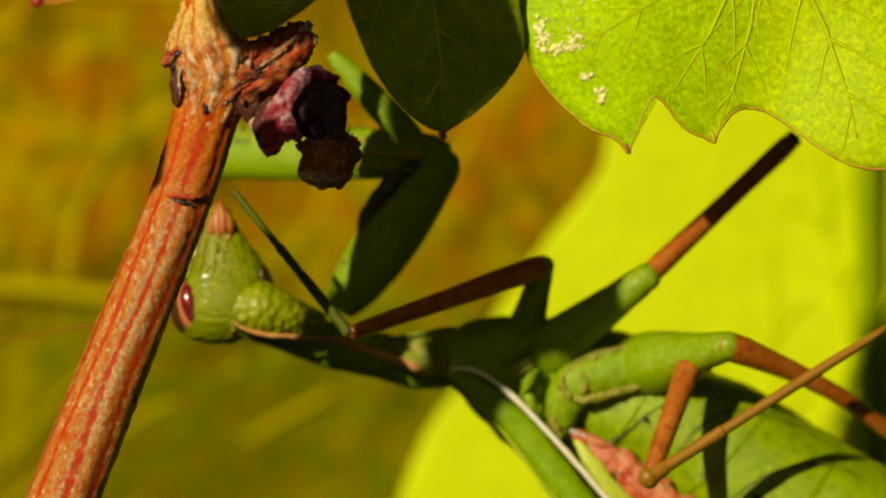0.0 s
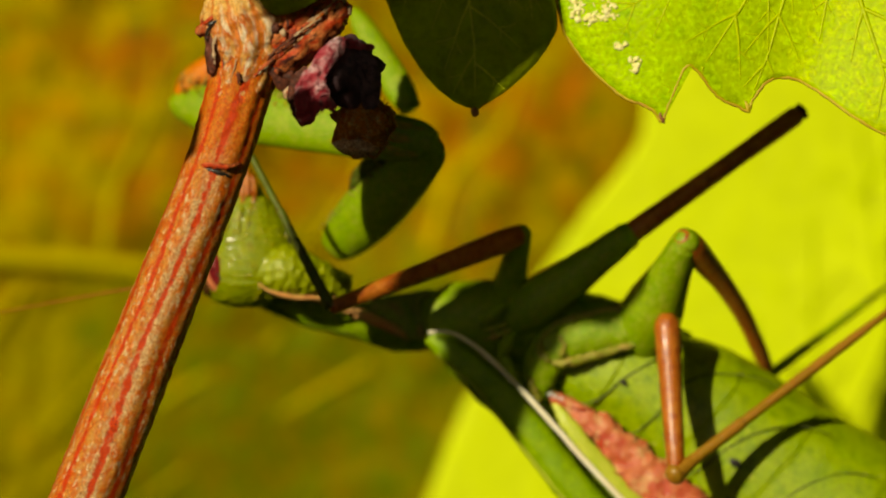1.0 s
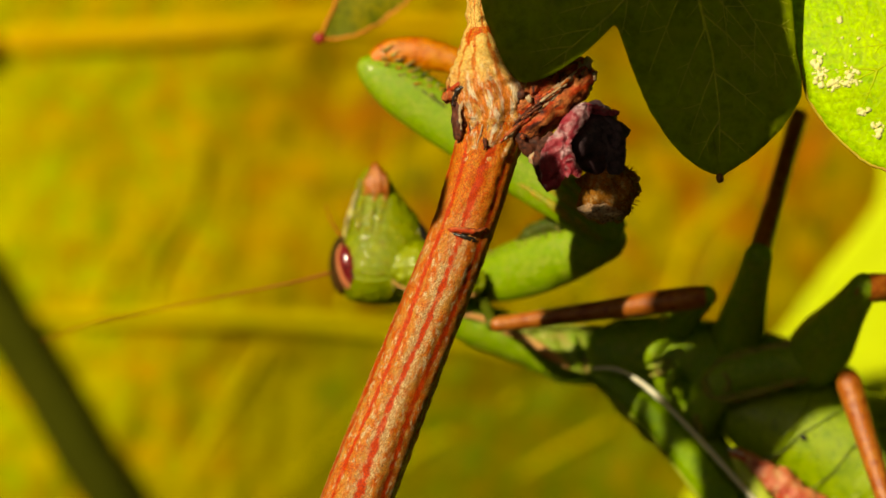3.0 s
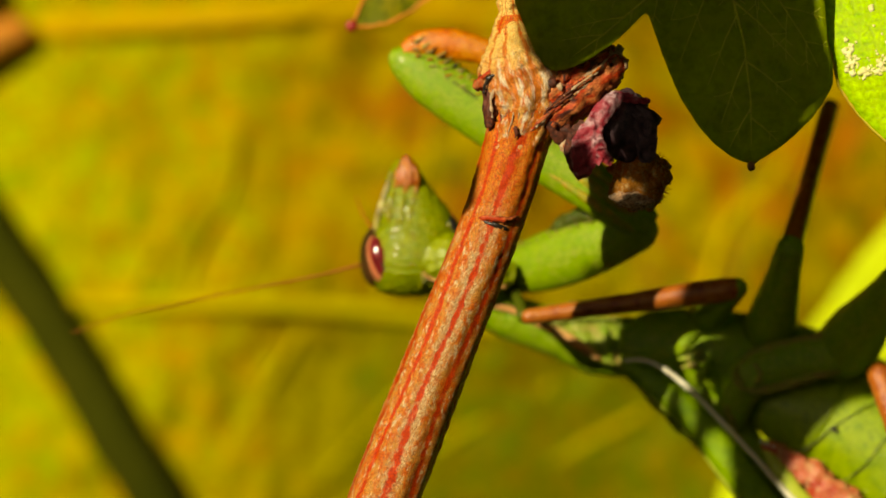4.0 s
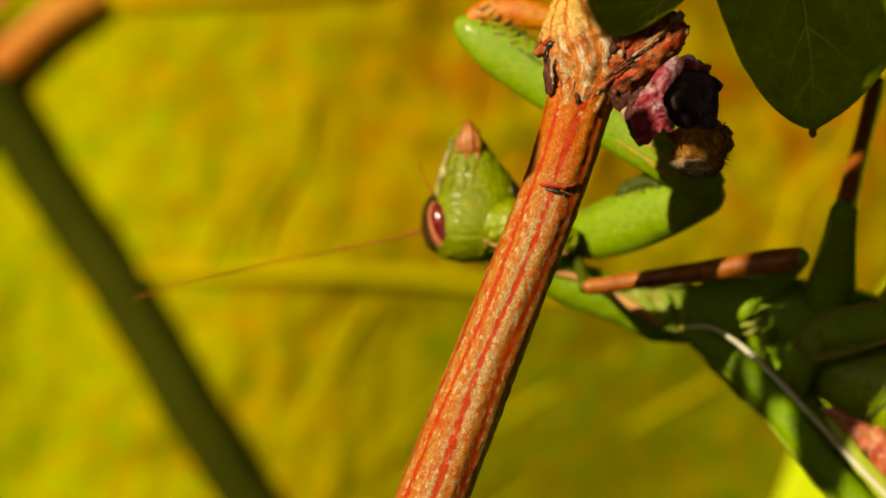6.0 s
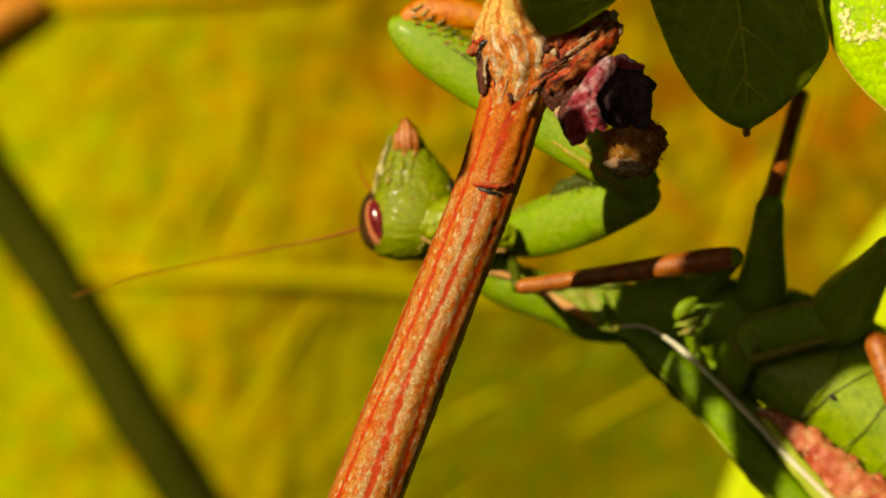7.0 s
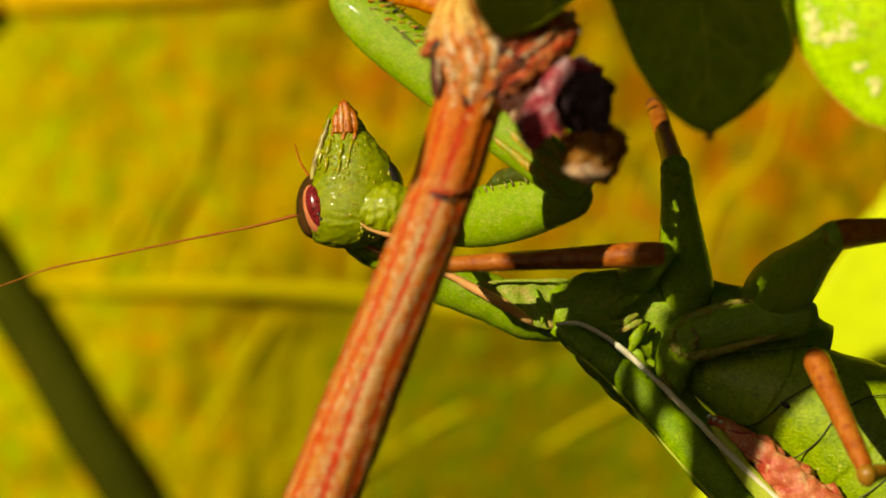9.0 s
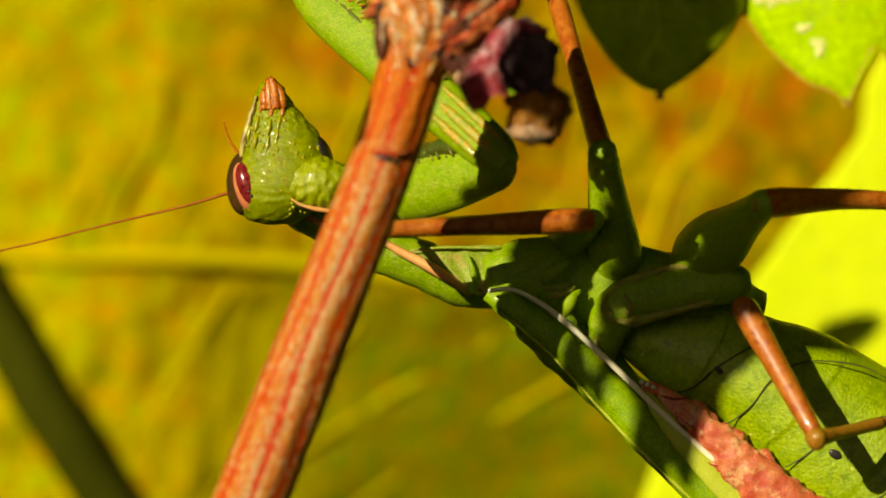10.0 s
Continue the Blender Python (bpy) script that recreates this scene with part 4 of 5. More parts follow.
def build_mantis():
    man = thing("praying_mantis", (14.38, 10, -6.14), "green praying mantis with brown shanks clinging under the leaves", "mantis")
    p = {}

    # trunk
    hub = (8.53, 10.5, -5.69)

    def local(rows):
        return [(x - hub[0], y - hub[1], z - hub[2], r) for x, y, z, r in rows]

    neck = limb_part("prothorax", tube(local([(*(-3.5, 8.6, -0.8), 0.5), (*(-3.1, 8.6, -1.05), 1.0), (*(-2.2, 8.6, -1.5), 1.32), (*(-0.8, 8.8, -2.15), 1.38), (*(0.34, 9, -2.9), 1.32), (*(1.72, 9.2, -3.72), 1.28), (*(4.19, 9.6, -4.65), 1.3), (*(6.2, 10, -5.46), 1.4), (*(7.91, 10.5, -5.72), 1.3), (*(9.78, 11, -5.85), 1.2)]),
                                       n=24, steps=8, flat=0.9, rough=0.08, pitch=0.5, seed=2), GREEN, man, "slender green neck shield")
    limb_part("margin", tube(local([(*(-3.5, 7.8, -1.5), 0.08), (*(-2.1, 7.5, -2.0), 0.15), (*(-0.58, 7.5, -2.72), 0.17), (*(1.72, 7.8, -3.28), 0.18), (*(3.19, 7.9, -4.02), 0.24), (*(4.78, 7.8, -4.84), 0.3), (*(6.17, 7.9, -5.74), 0.22), (*(6.73, 8.7, -6.18), 0.1)]), n=10, steps=6, rough=0.03, pitch=0.4), BUFF, neck, "buff edge of the neck shield")
    rim = flat_of([tuple(a - b for a, b in zip(q, hub)) for q in ((3.19, 8.2, -3.99), (4.64, 8.2, -3.68), (6.63, 8.2, -3.62), (8.54, 8.2, -3.72), (8.23, 8.2, -4.82), (8.04, 8.2, -5.74), (7.55, 8.2, -6.26), (6.75, 8.2, -6.17), (5.4, 8.2, -5.25), (4.18, 8.2, -4.51))], 6, 0.02, 3)
    limb_part("side_plate", sheet(rim, ((975 - 1060) * 0.0307, (625 - 595) * 0.0307), lambda x, z: -2.55 + 0.10 * (x + 2.6) ** 2 * 0.5 + 0.35 * abs(noise.noise(Vector((x / 0.7 + z / 1.6, z / 2.2, 1)))), 12, 0.3), PLATE, neck, "pale folded side plate edged with pink")
    limb_part("fold_ridge", tube([((q[0] - hub[0]), -2.75, (q[2] - hub[2]), r) for q, r in (((6.63, 8.2, -4.11), 0.06), ((6.88, 8.2, -4.88), 0.16), ((7.06, 8.2, -5.99), 0.08))], 8, 6, rough=0.05, pitch=0.3), GREEN, neck)
    limb_part("fold_ridge", tube([((q[0] - hub[0]), -2.7, (q[2] - hub[2]), r) for q, r in (((3.56, 8.2, -3.9), 0.04), ((5.4, 8.2, -3.72), 0.09), ((8.41, 8.2, -3.75), 0.06))], 8, 6, rough=0.05, pitch=0.3), PLATE, neck)
    p["neck"] = (neck, (-5.78, 3.5, 0.41))
    part("thorax", tube([(*(7.61, 11, -5.48), 1.2), (*(9.79, 11.5, -5.24), 2.0), (*(12.91, 12, -5.71), 2.5), (*(16.03, 12.5, -6.49), 2.7), (*(19.17, 13, -7.44), 2.8), (*(21.69, 13.5, -8.38), 2.4)],
                        n=28, steps=8, flat=0.9, rough=0.1, pitch=0.9, seed=6), GREEN, man)
    for rows, mat, label in (([(10.7, 9.0, -5.7, 0.12), (11.15, 8.6, -5.15, 0.4), (12.1, 8.8, -4.45, 0.16)], GREEN, "pale green plate at the leg base"), ([(10.8, 8.9, -6.0, 0.08), (11.5, 8.5, -5.86, 0.2), (12.2, 8.8, -5.5, 0.08)], PLATE, "tan fold at the leg base"),
                             ([(11.0, 8.9, -6.4, 0.08), (11.7, 8.5, -6.2, 0.18), (12.45, 8.8, -5.8, 0.08)], PLATE, "tan fold at the leg base"), ([(12.7, 8.9, -6.0, 0.12), (12.1, 8.5, -6.7, 0.3), (11.75, 8.8, -7.6, 0.12)], GREEN, "pale green plate at the leg base"), ([(12.0, 9.1, -7.0, 0.14), (12.25, 8.8, -7.8, 0.3), (12.75, 9.2, -8.8, 0.12)], GREEN, "pale green plate at the leg base")):
        part("coxa_plate", tube(rows, n=16, steps=8, flat=0.6, rough=0.1, pitch=0.4, seed=rows[0][0] * 7), mat, man, label)
    part("thorax", tube([(*(8.56, 12, -6.17), 1.0), (*(10.74, 12, -7.73), 1.6), (*(12.75, 12, -9.43), 1.7), (*(14.77, 12, -11.6), 1.5), (*(17.59, 12.5, -14.26), 1.4), (*(21.03, 13, -17.39), 1.2)], n=24, steps=8, flat=0.8, rough=0.12, pitch=0.8, seed=16), GREEN, man)
    part("hind_coxa", tube([(*(13.89, 10.2, -9.85), 0.5), (*(14.01, 9.9, -8.85), 0.85), (*(14.21, 9.6, -7.8), 1.1), (*(14.91, 9.5, -6.87), 1.3), (*(16.21, 9.5, -6.38), 1.24), (*(18.06, 9.5, -5.95), 1.22), (*(19.75, 9.4, -5.7), 1.16), (*(20.89, 9.4, -5.58), 1.0), (*(21.58, 9.6, -5.52), 0.6)], n=28, steps=10, flat=0.8, rough=0.09, pitch=0.6, seed=3), GREEN, man)
    for rows, n_seed in (([(14.5, 9.0, -5.95, 0.12), (15.2, 9.05, -5.5, 0.26), (16.3, 9.1, -5.2, 0.24), (18.0, 9.1, -4.8, 0.2), (19.6, 9.0, -4.6, 0.18), (21.0, 9.1, -4.7, 0.1)], 1), ([(14.5, 8.9, -5.95, 0.12), (14.0, 8.8, -6.7, 0.24), (14.2, 8.7, -7.3, 0.26), (14.7, 8.7, -7.75, 0.14)], 2),
                         ([(14.5, 8.75, -7.6, 0.12), (15.4, 8.6, -7.7, 0.26), (16.6, 8.65, -7.4, 0.24), (18.2, 8.7, -6.95, 0.2), (19.8, 8.75, -6.6, 0.1)], 3), ([(13.7, 9.3, -8.0, 0.1), (13.6, 9.3, -9.0, 0.26), (14.0, 9.6, -10.0, 0.16)], 4), ([(15.0, 8.45, -6.2, 0.05), (15.3, 8.4, -6.8, 0.12), (15.1, 8.4, -7.4, 0.05)], 5)):
        part("coxa_ridge", tube(rows, n=16, steps=10, rough=0.16, pitch=0.32, seed=n_seed), RIDGE, man, "tan wrinkled ridge")

    def step(q, origin):
        return tuple(a - b for a, b in zip(q, origin))

    def near(rows, origin):
        return [(*step(q[:3], origin), q[3]) for q in rows]

    tail, wing = (16.99, 13, -9.3), (8.05, 10, -6.29)
    axis = [(*(13.22, 12, -6.48), 1.2), (*(15.68, 11.6, -7.41), 2.1), (*(17.54, 11.6, -8.18), 2.75), (*(19.66, 11.8, -8.9), 3.3), (*(23.06, 12.6, -11.03), 4.35), (*(26.27, 13.2, -13.82), 5.0), (*(31.66, 13.6, -17.42), 5.3), (*(38.04, 15, -20.93), 5.0), (*(45.99, 16, -24.75), 3.8), (*(52.41, 17, -28.28), 1.5)]
    abd = limb_part("abdomen", ringed(tube(near(axis, tail), n=64, steps=30, flat=0.85, rough=0.06, pitch=1.5, seed=3), 64, 5.2, 0.10), ABDOMEN, man, "plump green segmented abdomen")
    body = spline(near(axis, tail), 12)

    def skin(q, lift=0.0):
        """The point of the abdomen's near side in front of q."""
        x, _, z = step(q, tail)
        c = min(body, key=lambda e: (e[0] - x) ** 2 + (e[2] - z) ** 2)
        d2 = min((c[0] - x) ** 2 + (c[2] - z) ** 2, (0.97 * c[3]) ** 2)
        return x, min(c[1] - 0.85 * math.sqrt(c[3] ** 2 - d2), 9.5 - tail[1]) - lift, z

    for q, size in (((18.65, 9, -8.83), (0.3, 0.05, 0.15)), ((24.8, 9, -13.26), (0.4, 0.05, 0.24))):
        limb_part("spiracle", blob(skin(q), size, 12, (0, 30, 0), 0.2, 0.2), BLACK, abd)
    for pts, w in ((((15.02, 9, -9.94), (16.03, 9, -10.06), (17.05, 9, -9.85), (17.79, 9, -9.35), (18.49, 9, -8.71), (20.12, 9, -7.69), (21.36, 9, -6.99)), 0.09), (((18.28, 9, -11.72), (19.02, 9, -11.66), (19.63, 9, -11.32), (20.43, 9, -10.62), (21.48, 9, -9.26), (22.96, 9, -8.43), (24.43, 9, -8.34), (26.34, 9, -8.65), (27.88, 9, -9.45)), 0.08),
                   (((21.42, 9, -14.28), (22.96, 9, -13.51), (24.34, 9, -12.43), (25.97, 9, -11.6), (27.88, 9, -11.23), (29.42, 9, -11.42), (30.49, 9, -11.97)), 0.08), (((25.11, 9, -16.89), (26.96, 9, -15.66), (28.8, 9, -14.43), (30.96, 9, -13.82), (32.8, 9, -14.12)), 0.08)):
        limb_part("segment_crease", tube([(x, y, z, w * (0.2 if i in (0, len(pts) - 1) else 0.55)) for i, (x, y, z) in enumerate(skin(q, 0.01) for q in pts)], n=8, steps=6, rough=0.02, pitch=0.4), DARKFOLD, abd, "dark crease between segments")
    limb_part("side_fold", tube(near([(*(14.6, 9.4, -9.58), 0.2), (*(15.77, 9.3, -10.19), 0.45), (*(17.18, 9.2, -11.3), 0.7), (*(18.78, 9.2, -12.84), 1.0), (*(20.69, 9.2, -14.62), 1.3), (*(23.91, 9.5, -17.84), 1.9), (*(28.27, 10, -21.26), 1.6)], tail), n=36, steps=16, flat=0.45, rough=0.28, pitch=0.6, seed=4), ROSE, abd, "rosy wrinkled soft side fold")
    for q, size, turn, sd in (((15.94, 9, -10.06), (1.0, 0.34, 0.36), 24, 1), ((17.42, 9, -11.05), (1.15, 0.5, 0.6), 28, 2), ((19.2, 9, -12.52), (1.5, 0.5, 0.7), 34, 5), ((18.28, 9, -13.26), (1.2, 0.45, 0.8), 42, 7), ((20.99, 9, -14.12), (1.6, 0.5, 0.9), 38, 6)):
        limb_part("side_fold", blob(skin(q, -0.05), size, 36, (0, turn, 0), 0.32, 0.8, sd), ROSE, abd, "rosy wrinkled soft side fold")
    for pts, w in ((((15.51, 9, -10.12), (16.25, 9, -10.31), (16.92, 9, -10.31)), 0.07), (((16.43, 9, -11.23), (17.11, 9, -11.72), (17.97, 9, -12.09), (18.77, 9, -11.91)), 0.08), (((17.72, 9, -12.34), (18.59, 9, -12.77), (19.32, 9, -13.63), (20.37, 9, -14)), 0.08), (((17.79, 9, -13.51), (18.46, 9, -13.88), (19.32, 9, -13.75)), 0.06)):
        limb_part("side_fold", tube([(*skin(q, 0.55), w * (0.3 if i in (0, len(pts) - 1) else 1)) for i, q in enumerate(pts)], n=8, steps=8, rough=0.03, pitch=0.3), CREASE, abd, "dark red crease")
    for q in ((14.89, 9, -9.57), (14.59, 9, -9.45), (15.2, 9, -9.72)):
        limb_part("tissue", blob(skin(q, 0.25), (0.16, 0.14, 0.13), 12, rough=0.3, pitch=0.2, seed=q[0]), TISSUE, abd)
    limb_part("hind_wing", tube(near([(*(14.73, 9.4, -9.89), 0.15), (*(15.63, 9, -11.17), 0.42), (*(17.11, 9, -13.08), 0.5), (*(20.21, 9.4, -16.3), 0.6), (*(28.27, 10, -22.8), 0.6)], tail), n=16, steps=8, flat=0.4, rough=0.08, pitch=0.5), HINDWING, abd, "pale yellow-green folded hind wing")
    # wings folded along the back
    fw = limb_part("forewing", tube(near([(*(7.78, 10, -6.14), 0.4), (*(9.13, 9.9, -7.13), 0.72), (*(10.36, 9.8, -8.11), 0.86), (*(11.84, 9.8, -9.47), 0.95), (*(14, 9.8, -12.24), 1.0), (*(16.29, 9.9, -15.08), 1.02), (*(21.51, 10.5, -20.67), 1.1), (*(29.89, 11, -27.2), 1.0), (*(37.73, 12, -32.55), 0.5)], wing),
                          n=28, steps=12, flat=0.75, rough=0.07, pitch=0.9, ridges=6, ridge=0.03, seed=8), WING, man, "green folded forewing")
    limb_part("wing_margin", tube(near([(*(7.88, 8.9, -6.03), 0.12), (*(9.25, 8.6, -6.12), 0.13), (*(10.94, 8.5, -7.22), 0.17), (*(12.78, 8.5, -9.03), 0.16), (*(14.94, 8.6, -11.4), 0.17), (*(16.79, 8.8, -13.5), 0.17), (*(20.51, 9.2, -17.21), 0.16), (*(28.27, 10, -23.42), 0.1)], wing), n=10, steps=8, rough=0.03, pitch=0.6), CREAM, fw, "cream wing margin")
    limb_part("wing_margin", tube(near([(*(8.38, 9.5, -7.24), 0.04), (*(9.73, 9.3, -8.47), 0.08), (*(11.12, 9.3, -9.95), 0.08), (*(13.18, 9.3, -12.6), 0.08), (*(15.59, 9.4, -15.56), 0.08), (*(20.23, 9.8, -20.63), 0.06)], wing), n=8, steps=8, rough=0.03, pitch=0.6), HINDWING, fw, "pale outer wing vein")
    p["abdomen"], p["wing"] = (abd, (2.61, 3, -3.16)), (fw, (-6.33, 0, -0.15))

    # head: mouth upwards, hanging crown down
    hp = (-18.81, -1, 6.48)
    profile = [(0.40, 4.85, 0.15), (0.34, 4.50, 0.62), (0.26, 3.95, 0.92), (0.26, 3.25, 1.2), (0.36, 2.15, 1.78), (0.46, 1.35, 2.18), (0.48, 0.55, 2.5), (0.40, -0.35, 2.76), (0.34, -1.25, 2.72), (0.36, -1.95, 2.3), (0.42, -2.50, 1.5), (0.45, -2.80, 0.7), (0.45, -2.90, 0.1)]
    face_z = [q[1] for q in reversed(profile)]

    def face(x, z, lift=0.0):
        """The point of the face's near side at x, z."""
        c, r = np.interp(z, face_z, [q[0] for q in reversed(profile)]), np.interp(z, face_z, [q[2] for q in reversed(profile)])
        return x, 0.1 - 0.74 * math.sqrt(max(0.0, r * r - (x - c) ** 2)) - lift, z

    head = limb_part("head", tube([(x, 0.1, z, r) for x, z, r in profile], n=72, steps=12, flat=0.74, rough=0.10, pitch=0.3, seed=2), HEADGREEN, man, "triangular green head with upturned mouth")
    sub = lambda name, geo, mat, label="": limb_part(name, geo, mat, head, label)
    sub("eye", blob((-1.64, -0.12, -0.5), (0.96, 1.16, 1.72), 44, (0, 6, 0)), EYEBACK, "dark olive back of the eye")
    sub("eye_rim", blob((-1.53, -0.76, -0.68), (0.66, 0.78, 1.36), 40, (0, -8, 0)), EYERIM, "salmon eye rim")
    sub("eye_face", blob((-1.46, -0.93, -0.6), (0.6, 0.74, 1.22), 40, (0, -9, 0)), EYE, "glossy maroon eye stripe")
    for x, z in ((-1.34, -0.95), (-1.24, -1.22)):
        sub("eye_dot", blob((x, -1.6, z), (0.09, 0.06, 0.1), 10), BLACK)
    # the far eye lies in shade, which its black colour stands for
    sub("eye", blob((2.62, 0.05, 0.8), (0.46, 0.85, 0.95), 36, (0, -24, 0)), BLACK, "far eye with its shade painted black")
    grains = []
    rnd = random.Random(8)
    for i in range(330):
        z = rnd.uniform(-2.4, 3.8) if i % 3 else rnd.uniform(0.8, 3.8)
        w = np.interp(z, face_z, [q[2] for q in reversed(profile)])
        x = np.interp(z, face_z, [q[0] for q in reversed(profile)]) + rnd.uniform(-0.85, 0.9) * w
        if x < -0.9 and z < 1.1:
            continue
        r = rnd.uniform(0.025, 0.07) if rnd.random() < 0.85 else rnd.uniform(0.08, 0.12)
        grains.append(blob(face(x, z, 0.01), (r, r * 0.6, r * rnd.uniform(0.8, 1.5)), 8))
    tagged(sub("grain", joined(*grains), GRAIN, "glossy granules on the face"), kind="stuff")
    for x, lean, top, r in ((-0.12, 0.12, 4.5, 0.26), (0.14, 0.08, 4.85, 0.28), (0.48, 0.0, 4.9, 0.28), (0.80, -0.10, 4.6, 0.26), (0.34, 0.02, 4.97, 0.18)):
        sub("jaw", tube([(x * 1.1, face(x, 3.25)[1] - 0.02, 3.25, r * 0.66), (x * 1.1 + lean * 0.4, -0.78 + 0.3 * abs(x - 0.36), 3.85, r * 0.9), (x + lean, -0.55, top - 0.2, r * 0.7), (x + lean * 1.2, -0.42, top, 0.08)], 12, 6, rough=0.08, pitch=0.2, seed=x), JAW, "orange mouthparts")
    for x, z, r in ((-0.25, 3.55, 0.17), (0.3, 3.3, 0.2), (0.85, 3.15, 0.17), (-0.6, 2.55, 0.2), (0.05, 2.3, 0.22), (0.6, 2.55, 0.16), (-0.75, 1.65, 0.2), (-0.1, 1.45, 0.16), (-1.05, 2.15, 0.18), (0.4, 1.75, 0.13)):
        sub("mouth_palp", tube([face(x - 0.12, z - 0.42) + (r * 0.3,), face(x, z, 0.05) + (r * 0.62,), face(x + 0.12, z + 0.4) + (r * 0.35,)], 10, 5, rough=0.05, pitch=0.2, seed=z), JAW if z > 3.05 else GRAIN)
    sub("cheek_line", tube([(-0.45, -0.5, 4.05, 0.08), (-0.78, -0.55, 3.25, 0.13), (-1.15, -0.6, 2.35, 0.17), (-1.45, -0.65, 1.55, 0.17), (-1.62, -0.7, 0.85, 0.08)], 10, 6, rough=0.07, pitch=0.3), SPINE, "cream line along the cheek")
    sub("antenna", tube([(-2.5, -0.1, -0.9, 0.10), (-5, 0.5, -1.35, 0.075), (-9, 1.5, -1.85, 0.06), (-13, 2.5, -2.4, 0.05), (-16, 3, -2.8, 0.05), (-19, 3.5, -3.6, 0.03)], 8, 14, rough=0.012, pitch=0.1), ANTENNA, "long thin russet antenna")
    sub("antenna", tube([(-1.7, 1.2, 0.9, 0.09), (-2.3, 2.5, 1.9, 0.06), (-2.6, 4, 2.9, 0.04)], 8, 8), BROWN)
    sub("neck", tube([(0.35, -0.75, -0.25, 0.3), (0.7, -0.85, -0.5, 0.75), (1.5, -0.85, -0.8, 1.3), (2.4, -0.75, -1.0, 1.45), (3.4, -0.5, -1.3, 1.3), (4.5, -0.15, -1.65, 1.0), (5.7, 0.3, -2.05, 0.7)], n=56, steps=14, rough=0.16, pitch=0.34, seed=3), NECKGREEN, "granular green neck")
    sub("margin", tube([(0.85, -1.85, -1.6, 0.04), (1.5, -1.75, -2.05, 0.10), (2.7, -1.5, -2.42, 0.12), (4.1, -1.05, -2.55, 0.12), (5.4, -0.6, -2.7, 0.08)], 10, 8, rough=0.04, pitch=0.4), BUFF, "buff edge below the neck")
    p["head"] = (head, hp)

    # limbs: each piece runs along its own +z
    def leg(key, name, L, rows, mat, label="", **kw):
        p[key] = (limb_part(name, rod(L, rows, **kw), mat, man, label), L)

    leg("fore_coxa", "foreleg_coxa", 10.7, [(0, 0.9), (0.12, 1.35), (0.35, 1.65), (0.6, 1.6), (0.85, 1.25), (0.96, 1.0), (1.02, 0.5)], GREEN, "stout green foreleg coxa with a toothed edge", n=24, flat=0.6, seed=1)
    fc = p["fore_coxa"][0]
    # the fold's shade is in this near-black colour
    ridge = limb_part("spiny_ridge", tube([(1.1, 0.1, 3.6, 0.15), (1.65, 0.1, 5.0, 0.45), (1.75, 0.1, 6.6, 0.55), (1.5, 0.1, 8.4, 0.5), (0.9, 0.1, 9.6, 0.25)], 14, 8, rough=0.12, pitch=0.4, seed=4), SHADEFOLD, fc, "spiny folded edge with shade in its dark colour")
    for geo in spikes(10.2, 1.42, 18, 0.42, 1, 4, (0.1, 0.92)):
        limb_part("spine", geo, SPINE, fc)
    leg("fore_femur", "foreleg_femur", 17.2, [(0, 0.7), (0.06, 1.15), (0.2, 1.35), (0.45, 1.5), (0.7, 1.55), (0.84, 1.45), (0.92, 1.12), (0.975, 0.7), (1.0, 0.25)], GREEN, "spiny green foreleg femur", n=24, flat=0.6, seed=3)
    ff = p["fore_femur"][0]
    for geo in spikes(17.2, 1.35, 22, 0.6, -1, 6, (0.35, 0.95)):
        limb_part("spine", geo, SPINE if len(ff.children) % 3 else BLACK, ff)
    for x, r in ((-0.72, 0.22), (0.0, 0.3), (0.75, 0.24)):
        limb_part("inner_stripe", tube([(x, 0.5, 0.6, 0.08), (x, 0.66, 2.0, r), (x - 0.05, 0.72, 4.2, r), (x - 0.05, 0.72, 6.4, 0.06)], 12, 8, 0.7, rough=0.04, pitch=0.4), GLOSS, ff, "glossy yellowish stripe")
    rnd = random.Random(17)
    for i in range(30):
        f, x = 0.42 + 0.54 * i / 29, -0.55 - 0.5 * (i % 3) / 2 + rnd.uniform(-0.08, 0.08)
        base = Vector((x, 0.80 * math.sqrt(max(0.05, 1 - (x / 1.42) ** 2)), f * 17.2))
        limb_part("spine", tube([(*base, 0.085), (*(base + Vector((-0.30, 0.26, -0.32)) * rnd.uniform(0.7, 1.1)), 0.012)], n=6, steps=2), JAW if i % 2 else SPINE, ff)
    limb_part("tibia", tube([(-0.4, 0.1, 16.5, 0.55), (-1.4, 0.1, 15.9, 0.8), (-2.3, 0.1, 14.5, 0.85), (-2.9, 0.1, 12.8, 0.72), (-3.1, 0.1, 11.4, 0.45), (-2.8, 0.1, 10.4, 0.08)], 20, 8, 0.6, rough=0.06, pitch=0.4), TIBIA, ff, "orange hooked foreleg tibia")
    for path in (((-3.0, 0.1, 12.6, 0.2), (-3.8, 0.2, 11.6, 0.19), (-4.7, 0.3, 10.4, 0.17), (-5.8, 0.4, 9.0, 0.12)), ((-3.1, -0.1, 11.6, 0.3), (-2.9, -0.1, 10.4, 0.26), (-2.2, -0.1, 9.0, 0.2), (-1.7, 0, 8.2, 0.05))):
        limb_part("tarsus", tube(path, 10, 6, rough=0.05, pitch=0.2), TIBIA, ff, "thin orange-red foot")
    limb_part("femur_groove", tube([(-0.3, 0.66, 8.5, 0.05), (-0.42, 0.80, 11.0, 0.14), (-0.5, 0.78, 13.5, 0.16), (-0.42, 0.66, 15.4, 0.06)], 12, 8, 0.5, rough=0.05, pitch=0.4), FOOT, ff, "dark groove that takes the folded tibia")
